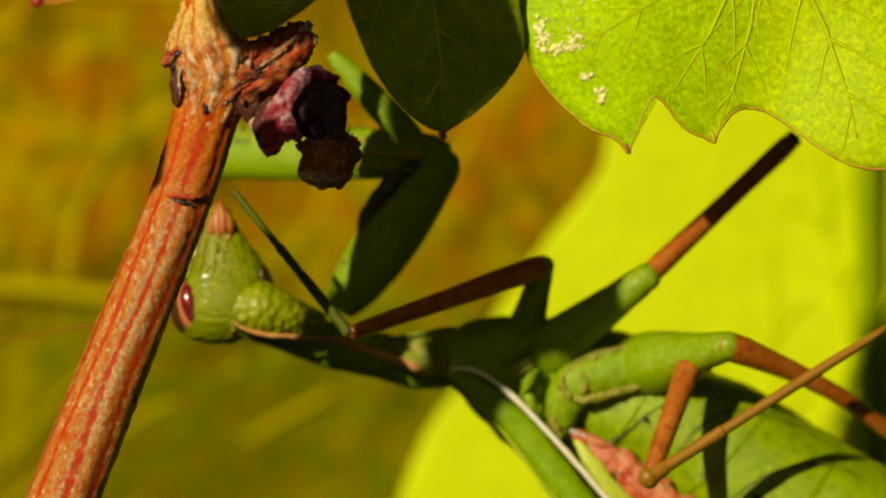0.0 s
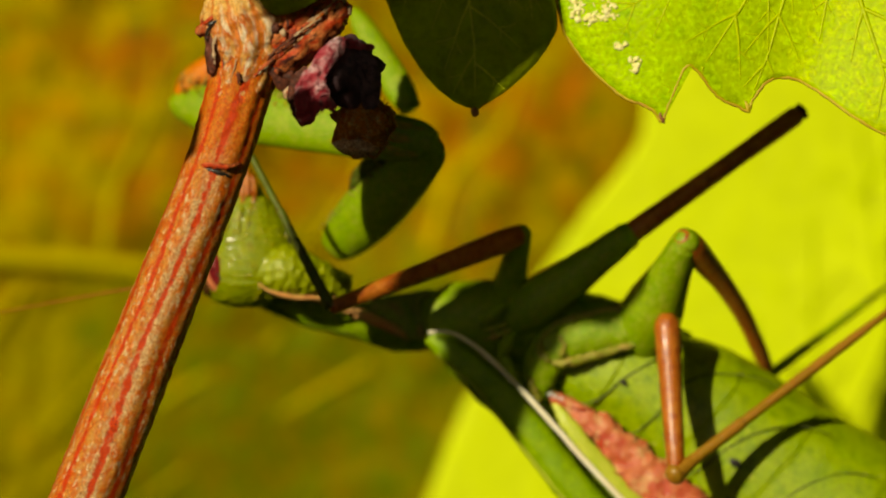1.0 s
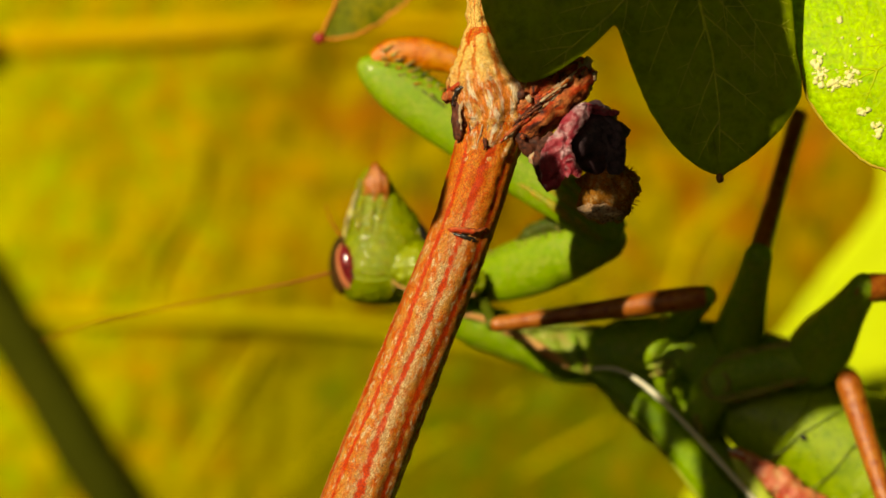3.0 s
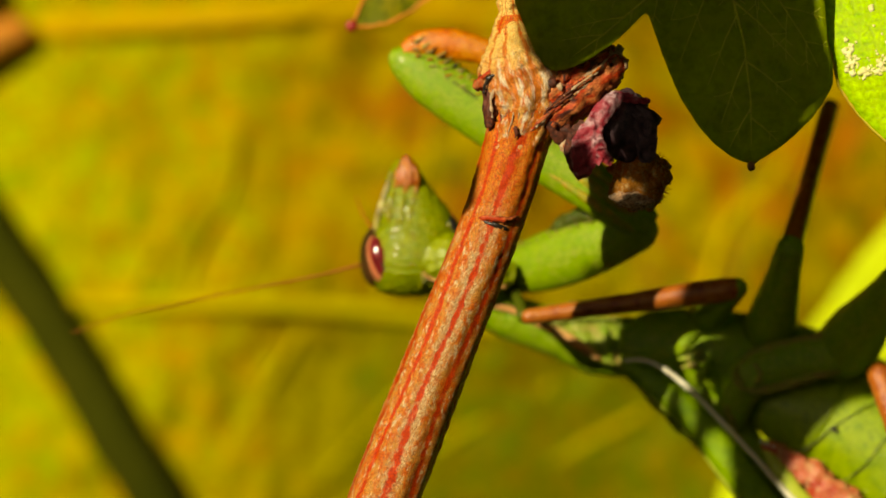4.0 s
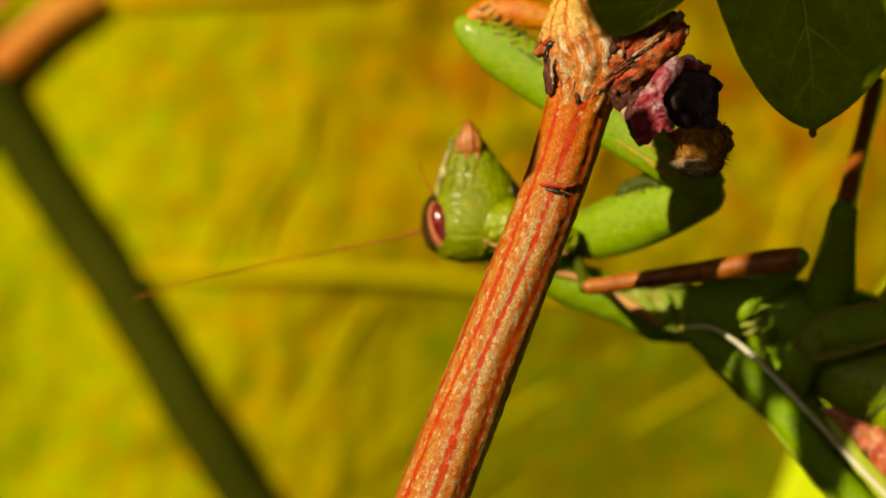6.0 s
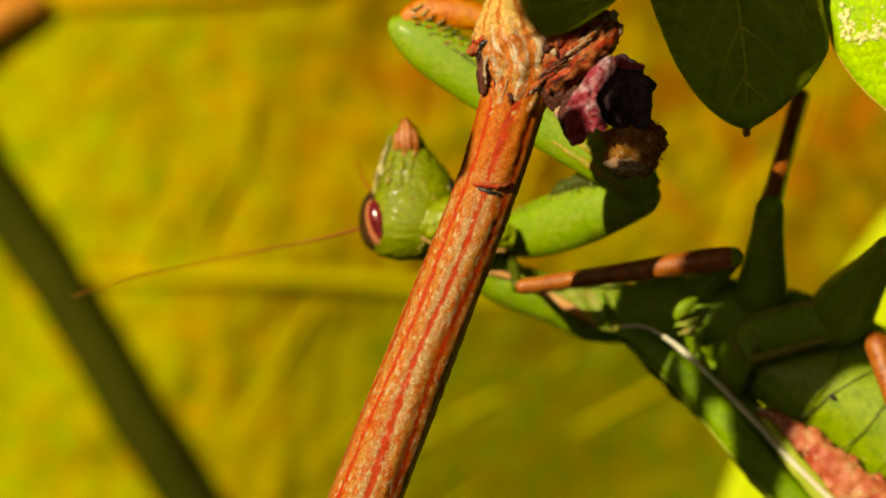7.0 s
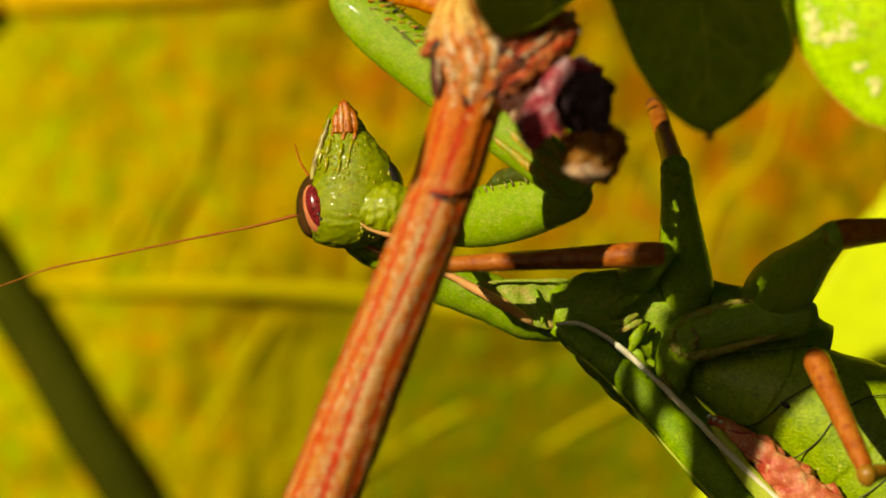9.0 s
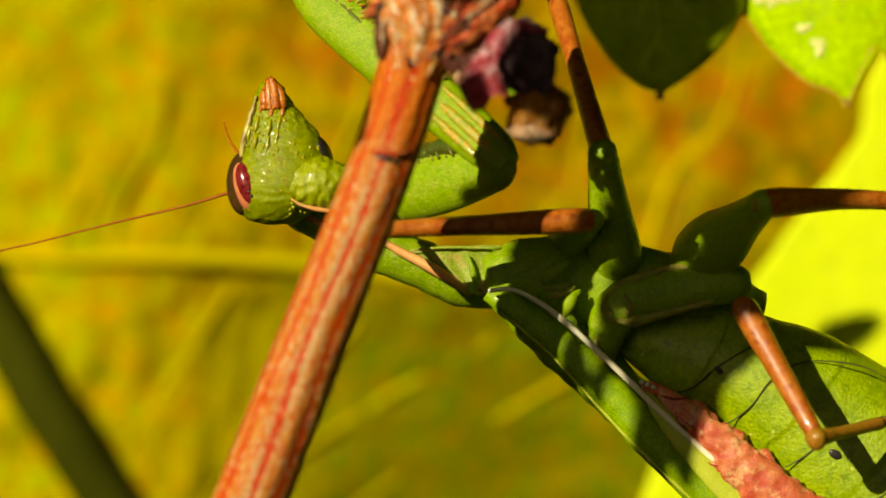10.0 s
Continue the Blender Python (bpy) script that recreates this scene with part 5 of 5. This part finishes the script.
    leg("fore_b", "foreleg_tibia", 7.2, [(0, 0.6), (0.2, 0.85), (0.5, 0.8), (0.85, 0.6), (1, 0.3)], GREEN, "pale green second foreleg", n=18, flat=0.7, seed=5)

    leg("mid_a1", "mid_femur", 5.6, [(0, 1.05), (0.3, 0.95), (0.7, 0.72), (0.95, 0.62), (1.06, 0.35)], GREEN, n=18, seed=7)
    leg("mid_a2", "mid_tibia", 11.8, [(-0.03, 0.35), (0.03, 0.64), (0.2, 0.66), (0.5, 0.55), (0.85, 0.46), (0.98, 0.42), (1.01, 0.2)], BROWN, "brown shank", n=16, seed=8)
    leg("mid_a3", "mid_tarsus", 10.0, [(0, 0.36), (0.1, 0.3), (0.4, 0.27), (0.42, 0.23), (0.6, 0.26), (0.62, 0.2), (0.9, 0.2), (1, 0.12)], FOOT, "thin dark green foot gripping the cane", n=12, seed=9)
    leg("mid_b1", "mid_femur", 5.9, [(-0.5, 0.9), (-0.2, 1.4), (0, 1.42), (0.3, 1.2), (0.7, 0.92), (0.93, 0.82), (1.05, 0.45)], GREEN, n=18, seed=10)
    leg("mid_b2", "mid_tibia", 12.0, [(-0.02, 0.45), (0.04, 0.62), (0.3, 0.56), (0.6, 0.52), (0.92, 0.55), (0.98, 0.45), (1.0, 0.2)], BROWN, "brown shank", n=16, seed=11)
    leg("hind_a1", "hind_femur", 5.6, [(-0.7, 0.9), (-0.35, 1.65), (0.0, 1.72), (0.3, 1.4), (0.6, 1.08), (0.85, 0.9), (0.98, 0.8), (1.08, 0.4)], GREEN, n=20, seed=12)
    leg("hind_a2", "hind_tibia", 13.5, [(-0.05, 0.4), (0.0, 0.74), (0.06, 0.8), (0.15, 0.72), (0.35, 0.56), (0.6, 0.48), (0.9, 0.42), (1, 0.25)], BROWN, "reddish-brown hind shank", n=16, seed=13, bow=0.55)
    leg("hind_a3", "hind_tarsus", 12.0, [(0, 0.3), (0.3, 0.26), (0.32, 0.22), (0.7, 0.22), (1, 0.1)], GREEN, n=10, seed=14)
    leg("hind_b2", "hind_tibia", 8.6, [(-0.03, 0.4), (0.03, 0.7), (0.15, 0.71), (0.5, 0.6), (0.9, 0.5), (1, 0.35)], BROWN, "reddish-brown hind shank", n=16, seed=15)
    leg("hind_b3", "hind_tarsus", 15.5, [(-0.03, 0.3), (0.0, 0.5), (0.05, 0.44), (0.1, 0.34), (0.3, 0.34), (0.32, 0.29), (0.7, 0.3), (1, 0.2)], OLIVE, "thin olive-brown hind foot", n=12, seed=16)
    for key, L, r in (("mid_b2", 12.0, 0.5), ("mid_b1", 5.9, 0.8), ("hind_a1", 5.6, 0.8), ("mid_a1", 5.6, 0.6)):
        limb_part("joint" if key[-1] == "1" else "foot", blob((0, 0, L), (r * 1.02, r * 0.98, r * (0.9 if key[-1] == "1" else 0.5)), 18, (0, 0, 0), 0.06, 0.5, L), GREEN if key[-1] == "1" else DARKBARK, p[key][0])
    for key, L, r, bow in (("mid_b2", 12.0, 0.58, 0), ("mid_a2", 11.8, 0.6, 0), ("hind_a2", 13.5, 0.62, 0.55), ("hind_b2", 8.6, 0.72, 0)):
        hairs = []
        rnd = random.Random(int(L * 10))
        for i in range(90):
            a, f = rnd.uniform(0, 6.28), rnd.uniform(0.05, 0.98)
            w = r * (1 - 0.28 * f)
            q = Vector((math.cos(a), math.sin(a), 0))
            axis_at = Vector((bow * math.sin(f * math.pi), 0, f * L))
            e = axis_at + q * (w + rnd.uniform(0.08, 0.16)) + Vector((0, 0, 0.1))
            hairs.append(tube([(*(axis_at + q * w * 0.9), 0.02), (*e, 0.006)], n=3, steps=1))
        tagged(limb_part("bristles", joined(*hairs), SPINE, p[key][0], "fine bristles"), kind="stuff")
    limb_part("joint", blob((0, 0, -0.1), (0.62, 0.6, 0.5), 18, (0, 0, 0), 0.08, 0.4), OLIVE, p["hind_b3"][0], "olive knob of the foot joint")
    p["mantis"] = (man, 0)
    return p


def aim(a, b, length, away=1.0):
    """The pose of a limb from a towards b, and its far end: a limb that looks too short leans back (or forwards)."""
    a, b = Vector(a), Vector(b)
    dx, dz = b.x - a.x, b.z - a.z
    seen = math.hypot(dx, dz)
    dy = away * math.sqrt(max(0.0, length ** 2 - seen ** 2))
    z = Vector((dx, dy, dz)).normalized()
    x = z.cross(Vector((0, 1, 0))).normalized()
    y = z.cross(x)
    m = Matrix((x, y, z)).transposed().to_4x4()
    m.translation = a * MM
    return m, a + z * length


def build_foliage():
    """Unseen leaves added all round to hold back the sky's light, with gaps where the sun and the lens look in."""
    rnd = random.Random(12)
    verts, faces = [], []
    made = 0
    while made < 720:
        d = Vector((rnd.gauss(0, 1), rnd.gauss(0, 1), rnd.gauss(0, 1))).normalized()
        q = d * rnd.uniform(170, 290)
        across = (q - SUN * q.dot(SUN)).length
        if (q.dot(SUN) < 0 and across < 120) or (q.y < 60 and math.hypot(q.x, q.z) < 75) or (q.y > 0 and q.y < 120 and max(abs(q.x), abs(q.z)) < 120):
            continue
        size = rnd.uniform(32, 50)
        m = (d * -1 + Vector((rnd.uniform(-0.5, 0.5), rnd.uniform(-0.5, 0.5), rnd.uniform(-0.2, 0.7)))).to_track_quat("Z", "Y").to_matrix() @ Matrix.Rotation(rnd.uniform(0, 6.3), 3, "Z")
        o, n = len(verts), 30
        verts.append(q + m @ Vector((0, 0, size * 0.12)))
        for r in (0.5, 1.0):
            for i in range(n):
                a = 2 * math.pi * i / n
                w = size * r * (0.72 + 0.22 * abs(math.cos(2.5 * a)) + 0.06 * math.cos(15 * a))
                verts.append(q + m @ Vector((w * math.cos(a), w * math.sin(a), size * (0.12 - 0.2 * r * r) + 2 * math.sin(5 * a) * r)))
        for i in range(n):
            j = (i + 1) % n
            faces.append((o, o + 1 + i, o + 1 + j))
            faces.append((o + 1 + i, o + 1 + n + i, o + 1 + n + j, o + 1 + j))
        made += 1
    tagged(new("unseen_foliage", mesh_of("unseen_foliage", (verts, faces, [(*v, 0.0) for v in verts]), FOLIAGE)), "unseen leaves added all round to block sky light", "foliage", kind="stuff")


build_ground()
build_foliage()
build_back_leaves()
build_cane()
sway_leaf, shade_leaf = build_front_leaves()
parts = build_mantis()


# ---- what moves ----
def motions():
    man = parts["mantis"][0]
    way = [
        (0, 22.04, 15.80, -8.00, 0),
        (0.5, 19.09, 15.80, -7.68, 0),
        (1, 18.89, 15.80, -7.64, 0),
        (1.5, 17.98, 15.20, -6.81, 0),
        (2, 14.70, 14.40, -5.97, 0),
        (2.5, 14.58, 14.40, -6.04, 0),
        (3, 14.55, 14.40, -6.16, 0),
        (3.2, 14.54, 14.40, -6.20, 0),
        (4.3, 14.48, 14.40, -6.46, 0),
        (4.5, 14.47, 14.40, -6.50, 0),
        (5, 14.67, 14.40, -6.43, 0),
        (5.2, 14.61, 14.40, -6.41, 0),
        (6.3, 14.32, 14.40, -6.27, 0),
        (6.5, 14.26, 14.40, -6.24, 0),
        (7, 14.33, 14.40, -6.25, 0),
        (7.5, 14.19, 14.40, -6.22, 0),
        (8, 13.74, 14.05, -5.93, 0),
        (8.5, 13.28, 13.70, -5.07, 0),
        (9, 12.99, 13.70, -5.47, 0),
        (9.5, 12.40, 13.70, -5.40, 0),
        (10, 12.26, 13.70, -5.66, 0),
    ]
    walk(man, [(t, pose(x * MM, y * MM, z * MM, 0, a, 0)) for t, x, y, z, a in way])

    def chain(keys, rows, away):
        """rows: seconds, then the joints from the body outwards."""
        made = {q: [] for q in keys}
        for t, *joints in rows:
            a = Vector(joints[0])
            for q, b, s in zip(keys, joints[1:], away):
                ob, L = parts[q]
                m, end = aim(a, b, L, s)
                made[q].append((t, m))
                a = end
        for q in keys:
            walk(parts[q][0], made[q])

    neck, hub = parts["neck"]
    walk(neck, [(t, pose(*(Vector(hub) * MM), 0, a, 0)) for t, a in ((0, -9), (0.5, -9.5), (1, -7), (1.5, -5), (2, -1.5), (2.5, 0), (10, 0))])
    abd, tail = parts["abdomen"]
    k = 0.0311
    walk(abd, [(t, pose((tail[0] + dx * k) * MM, tail[1] * MM, (tail[2] - dz * k) * MM)) for t, dx, dz in (
(0, 0, 0), (0.5, 4, 2), (1, 0, 0), (1.5, 4, 10), (2, 14, 18), (2.5, 26, 32), (7.5, 28, 36), (8.5, 40, 45), (9.5, 44, 48), (10, 44, 46))])
    wing, root = parts["wing"]
    walk(wing, [(t, pose(*(Vector(root) * MM), 0, a, 0)) for t, a in ((0, 0), (2.5, -0.5), (6.5, -1.5), (8, -2.5), (9, -3), (9.5, -4), (10, -4.5))])

    head, hp = parts["head"]
    walk(head, [(t, pose(*(Vector(e) * MM + Vector((1.75, 0.6, 0.85)) * MM), 0, tilt, 0)) for t, e, tilt in (
        (0, (-21.13, -1.00, 3.47), -2),
        (0.5, (-18.60, -1.00, 3.16), -2),
        (1, (-18.53, -1.00, 3.48), -3),
        (1.5, (-21.46, -1.00, 5.20), -4),
        (2, (-20.60, -1.00, 5.31), -5),
        (2.5, (-20.36, -1.00, 5.63), -4),
        (4.5, (-20.39, -1.00, 5.63), -4),
        (5, (-20.40, -1.00, 5.63), -4),
        (6.5, (-20.30, -1.00, 5.68), -4),
        (7, (-20.15, -1.00, 5.73), -4),
        (7.5, (-20.05, -1.00, 5.75), -4),
        (8, (-19.83, -1.00, 5.77), -4),
        (8.5, (-19.60, -1.00, 5.80), -4),
        (9, (-19.53, -1.00, 6.11), -4),
        (9.5, (-19.54, -1.00, 5.93), -5),
        (10, (-19.68, -1.00, 5.59), -6))])

    chain(["fore_coxa", "fore_femur"], [
        (0, (-12.55, 2.00, 3.43), (-6.57, -0.85, 11.83), (-21.92, 6.89, 12.22)),
        (0.5, (-11.65, 2.00, 3.75), (-5.23, -1.91, 11.35), (-20.88, 5.18, 12.05)),
        (1, (-11.68, 2.00, 4.70), (-6.25, -5.24, 10.41), (-20.75, 3.68, 12.85)),
        (1.5, (-14.69, 2.00, 4.56), (-7.05, -4.25, 8.69), (-21.43, 2.40, 15.38)),
        (2, (-13.65, 2.00, 4.30), (-5.37, -4.21, 7.02), (-19.70, -4.79, 16.51)),
        (2.5, (-13.17, 2.00, 4.62), (-5.15, -4.54, 7.34), (-19.42, -5.05, 16.92)),
        (4.5, (-13.18, 2.00, 4.77), (-5.04, -4.37, 7.54), (-19.37, -4.90, 17.04)),
        (5, (-13.16, 2.00, 4.79), (-4.88, -4.17, 7.60), (-19.26, -4.78, 17.01)),
        (6.5, (-13.10, 2.00, 4.74), (-4.76, -4.09, 7.53), (-19.16, -4.83, 16.89)),
        (7, (-13.06, 2.00, 4.84), (-4.72, -4.16, 7.48), (-19.13, -4.99, 16.83)),
        (7.5, (-13.04, 2.00, 4.95), (-4.73, -4.25, 7.45), (-19.11, -5.11, 16.85)),
        (8, (-12.83, 2.00, 4.64), (-4.68, -4.43, 7.26), (-19.04, -5.37, 16.68)),
        (8.5, (-12.93, 2.00, 4.82), (-4.85, -4.76, 6.67), (-18.48, -3.10, 17.02)),
        (9, (-12.76, 2.00, 5.28), (-4.91, -5.07, 6.94), (-18.28, -3.30, 17.61)),
        (9.5, (-12.63, 2.00, 5.10), (-5.04, -5.35, 6.79), (-18.04, -2.17, 17.60)),
        (10, (-12.97, 2.00, 4.92), (-5.32, -5.28, 6.63), (-17.07, 1.99, 16.89)),], (-1, 1))
    chain(["fore_b"], [
        (0, (-8.12, 0, 12.21), (-13.36, 0, 17.77)), (0.5, (-5.97, 0, 11.89), (-9.83, 0, 16.83)), (1, (-7.46, 0, 12.41), (-10.61, 0, 17.96)), (1.5, (-6.62, 0, 11.48), (-9.25, 0, 17.03)),
        (2, (-5.52, 0, 9.97), (-8.61, 0, 15.21)), (2.5, (-5.4, 0, 10.18), (-8.49, 0, 15.12)), (6.5, (-5.72, 0, 10.44), (-8.81, 0, 15.22)), (10, (-4.11, 0, 9.81), (-7.19, 0, 14.75))], (1,))
    chain(["mid_a1", "mid_a2", "mid_a3"], [
        (0, (-2.41, 1.60, 1.71), (-1.45, -2.11, 5.79), (-12.17, -5.44, 2.14), (-18.48, -5.47, 9.90)),
        (0.5, (-1.83, 1.60, 1.25), (-1.06, -2.05, 5.42), (-11.91, -4.67, 1.61), (-16.66, -3.05, 10.26)),
        (1, (-2.31, 1.60, 1.26), (-1.45, -1.97, 5.49), (-11.93, -5.68, 1.53), (-16.52, -4.06, 10.26)),
        (1.5, (-3.73, 1.60, 2.53), (-2.27, -3.21, 4.99), (-13.41, -6.24, 2.54), (-15.94, 1.40, 8.48)),
        (2, (-2.49, 1.60, 2.48), (-0.92, -3.43, 4.38), (-12.58, -3.46, 2.58), (-13.44, 6.13, 5.30)),
        (2.5, (-2.21, 1.60, 2.27), (-0.42, -3.36, 4.14), (-12.11, -3.34, 2.55), (-13.17, 6.17, 5.40)),
        (4.5, (-2.29, 1.60, 2.22), (-0.39, -3.32, 4.11), (-12.08, -3.32, 2.49), (-13.13, 6.06, 5.75)),
        (5, (-2.36, 1.60, 2.12), (-0.39, -3.29, 4.01), (-12.08, -3.36, 2.38), (-13.11, 5.94, 5.93)),
        (6.5, (-2.40, 1.60, 2.04), (-0.41, -3.28, 3.93), (-12.10, -3.44, 2.30), (-13.11, 5.83, 5.92)),
        (7, (-2.45, 1.60, 2.04), (-0.44, -3.27, 3.93), (-12.13, -3.49, 2.29), (-13.10, 5.75, 5.98)),
        (7.5, (-2.47, 1.60, 2.06), (-0.47, -3.28, 3.93), (-12.15, -3.51, 2.33), (-13.08, 5.72, 6.05)),
        (8, (-2.39, 1.60, 2.04), (-0.39, -3.29, 3.88), (-12.09, -3.57, 2.32), (-12.82, 5.71, 5.95)),
        (8.5, (-2.00, 1.60, 2.03), (-0.52, -3.57, 3.60), (-12.28, -3.89, 2.72), (-12.87, 5.43, 6.30)),
        (9, (-2.48, 1.60, 2.31), (-0.84, -3.54, 3.83), (-12.57, -4.66, 3.23), (-13.00, 4.76, 6.57)),
        (9.5, (-2.49, 1.60, 2.32), (-0.99, -3.62, 3.68), (-12.35, -6.76, 3.18), (-12.81, 2.64, 6.56)),
        (10, (-2.52, 1.60, 2.65), (-0.98, -3.65, 3.82), (-12.50, -6.15, 3.28), (-12.87, 3.27, 6.60)),], (-1, -1, 1))
    chain(["mid_b1", "mid_b2"], [
        (0, (-0.15, 0.00, 1.74), (4.23, -1.95, 5.17), (12.65, 1.89, 12.81)),
        (0.5, (0.13, 0.00, 1.43), (4.80, -0.26, 5.02), (14.33, -1.22, 12.25)),
        (1, (-0.19, 0.00, 1.91), (4.33, -1.62, 5.34), (14.08, -2.57, 12.27)),
        (1.5, (-0.97, 0.00, 2.23), (2.85, -3.67, 4.83), (10.87, 1.74, 11.93)),
        (1.8, (-0.47, 0.00, 1.95), (-0.17, -0.05, 7.84), (1.20, 10.65, 13.10)),
        (2, (0.60, 0.00, 2.49), (-0.22, -2.76, 7.64), (-1.50, 8.46, 11.71)),
        (2.2, (1.42, 0.00, 2.64), (1.30, -2.87, 7.79), (1.45, 8.58, 11.38)),
        (2.5, (1.61, 0.00, 2.34), (2.42, -4.26, 6.34), (5.05, 4.47, 14.13)),
        (4.5, (1.66, 0.00, 2.36), (2.48, -4.34, 6.27), (4.98, 4.21, 14.30)),
        (5, (1.59, 0.00, 2.34), (2.29, -4.32, 6.28), (4.58, 4.45, 14.08)),
        (6.5, (1.37, 0.00, 2.33), (1.81, -4.20, 6.44), (3.87, 5.33, 13.35)),
        (7, (1.23, 0.00, 2.38), (1.56, -4.15, 6.55), (3.49, 5.82, 12.93)),
        (7.5, (1.22, 0.00, 2.42), (1.57, -4.17, 6.58), (3.47, 5.85, 12.90)),
        (8, (1.41, 0.00, 2.41), (1.58, -4.25, 6.51), (3.39, 5.92, 12.62)),
        (8.5, (0.65, 0.00, 2.33), (0.52, -4.09, 6.58), (1.00, 7.44, 9.86)),
        (9, (0.29, 0.00, 2.92), (-0.24, -2.35, 8.31), (-1.24, 9.07, 11.84)),
        (9.5, (0.16, 0.00, 2.63), (-0.39, -3.06, 7.64), (-3.17, 4.03, 16.92)),
        (10, (0.05, 0.00, 2.64), (-0.50, -3.53, 7.34), (-3.01, 4.64, 15.76)),], (-1, 1))
    chain(["hind_a1", "hind_a2", "hind_a3"], [
        (0, (4.92, -1.00, 0.51), (8.46, -5.23, 1.45), (18.99, 1.01, -4.23), (24.41, 6.80, 4.78)),
        (0.5, (5.98, -1.00, 0.82), (8.61, -5.37, 3.14), (20.98, -1.90, -1.03), (27.64, 4.21, 6.86)),
        (1, (5.83, -1.00, 1.30), (7.44, -4.78, 5.10), (12.75, 5.08, -2.43), (20.27, 13.01, 2.53)),
        (1.5, (4.91, -1.00, 1.93), (6.52, -5.40, 4.99), (18.26, 0.04, 1.13), (24.99, 5.90, 9.15)),
        (2, (6.34, -1.00, 1.10), (8.46, -4.73, 4.70), (20.69, 0.42, 2.17), (26.50, 7.97, 9.46)),
        (2.5, (6.23, -1.00, 1.46), (8.18, -5.23, 4.57), (20.16, 0.76, 2.90), (26.36, 7.88, 10.31)),
        (4.5, (6.21, -1.00, 1.55), (8.21, -5.24, 4.62), (20.19, 0.78, 3.02), (26.47, 7.96, 10.30)),
        (5, (6.10, -1.00, 1.53), (8.15, -5.29, 4.49), (20.12, 0.78, 3.00), (26.37, 8.19, 10.07)),
        (6.5, (5.97, -1.00, 1.45), (8.05, -5.32, 4.33), (19.97, 0.87, 2.99), (26.10, 8.71, 9.66)),
        (7, (5.90, -1.00, 1.44), (7.98, -5.31, 4.34), (19.87, 0.98, 3.14), (25.93, 9.24, 9.36)),
        (7.5, (5.88, -1.00, 1.46), (7.95, -5.31, 4.38), (19.80, 1.06, 3.25), (25.87, 9.43, 9.33)),
        (8, (5.86, -1.00, 1.51), (7.84, -5.37, 4.40), (19.60, 1.20, 3.63), (25.46, 9.50, 10.03)),
        (8.5, (5.87, -1.00, 1.89), (8.22, -5.43, 4.37), (20.04, 1.07, 4.15), (26.14, 9.35, 10.34)),
        (9, (5.67, -1.00, 2.33), (8.02, -5.46, 4.78), (19.94, 0.88, 4.43), (25.85, 9.30, 10.60)),
        (9.5, (5.76, -1.00, 2.48), (7.94, -5.62, 4.77), (20.18, 0.06, 4.28), (27.22, 7.71, 10.27)),
        (10, (5.54, -1.00, 2.64), (7.90, -5.66, 4.64), (19.89, 0.51, 4.00), (26.92, 8.58, 9.42)),], (-1, 1, 1))
    chain(["hind_b2", "hind_b3"], [
        (0, (6.79, -3.00, 1.17), (4.00, -7.51, -5.60), (17.07, -5.31, 2.43)),
        (0.5, (6.47, -3.00, 0.86), (6.38, -6.66, -6.92), (18.77, -7.84, 2.31)),
        (1, (6.48, -3.00, 0.86), (6.88, -5.01, -7.49), (18.93, -0.76, 1.29)),
        (1.5, (5.42, -3.00, 0.71), (7.19, -3.44, -7.69), (18.24, 5.12, -0.99)),
        (2, (7.17, -3.00, 0.03), (9.27, -6.70, -7.44), (21.46, 2.03, -3.51)),
        (2.5, (7.36, -3.00, -0.25), (9.52, -6.56, -7.77), (22.15, 2.00, -5.00)),
        (6.5, (7.38, -3.00, -0.39), (9.65, -6.40, -7.96), (22.11, 2.36, -5.10)),
        (7, (7.35, -3.00, -0.50), (9.72, -6.33, -8.06), (21.98, 2.71, -5.23)),
        (7.5, (7.31, -3.00, -0.51), (9.71, -6.38, -8.04), (21.89, 2.79, -5.26)),
        (8, (7.25, -3.00, -0.74), (9.83, -6.47, -8.18), (21.86, 2.95, -5.58)),
        (8.5, (7.19, -3.00, -1.84), (9.58, -8.58, -7.93), (21.55, 0.98, -5.52)),
        (9, (7.06, -3.00, -1.54), (9.69, -8.50, -7.60), (21.61, 1.12, -5.21)),
        (9.5, (6.85, -3.00, -0.94), (9.85, -8.61, -6.73), (21.59, 1.14, -4.00)),
        (10, (6.82, -3.00, -0.58), (10.69, -6.22, -7.56), (21.76, 4.38, -5.25)),], (-1, 1))

    home = sway_leaf.location.copy()
    walk(sway_leaf, [(t, pose(home.x + dx * MM, home.y, home.z - dz * MM)) for t, dx, dz in ((0, 0.05, -0.55), (0.5, -0.1, -0.15), (1, -0.05, -0.15), (2.5, 0, -0.1), (7.5, 0, -0.1), (8, -0.25, -0.15), (8.5, -0.2, -0.2), (9, 0, -0.1), (9.5, 0.25, -0.1), (10, 0.33, -0.2))])

    # the last unseen blade shifts so that its shadow suits the mantis's pose
    home = shade_leaf.location.copy()
    walk(shade_leaf, [(t, pose(home.x + dx * MM, home.y, home.z + dz * MM)) for t, dx, dz in ((0, -0.5, 1.0), (1.1, -0.5, 1.0), (1.6, 0, 0), (2.1, 0.55, -0.4), (7.5, 0.55, -0.4), (8.5, 1.0, -1.0), (10, 1.0, -1.0))])


motions()
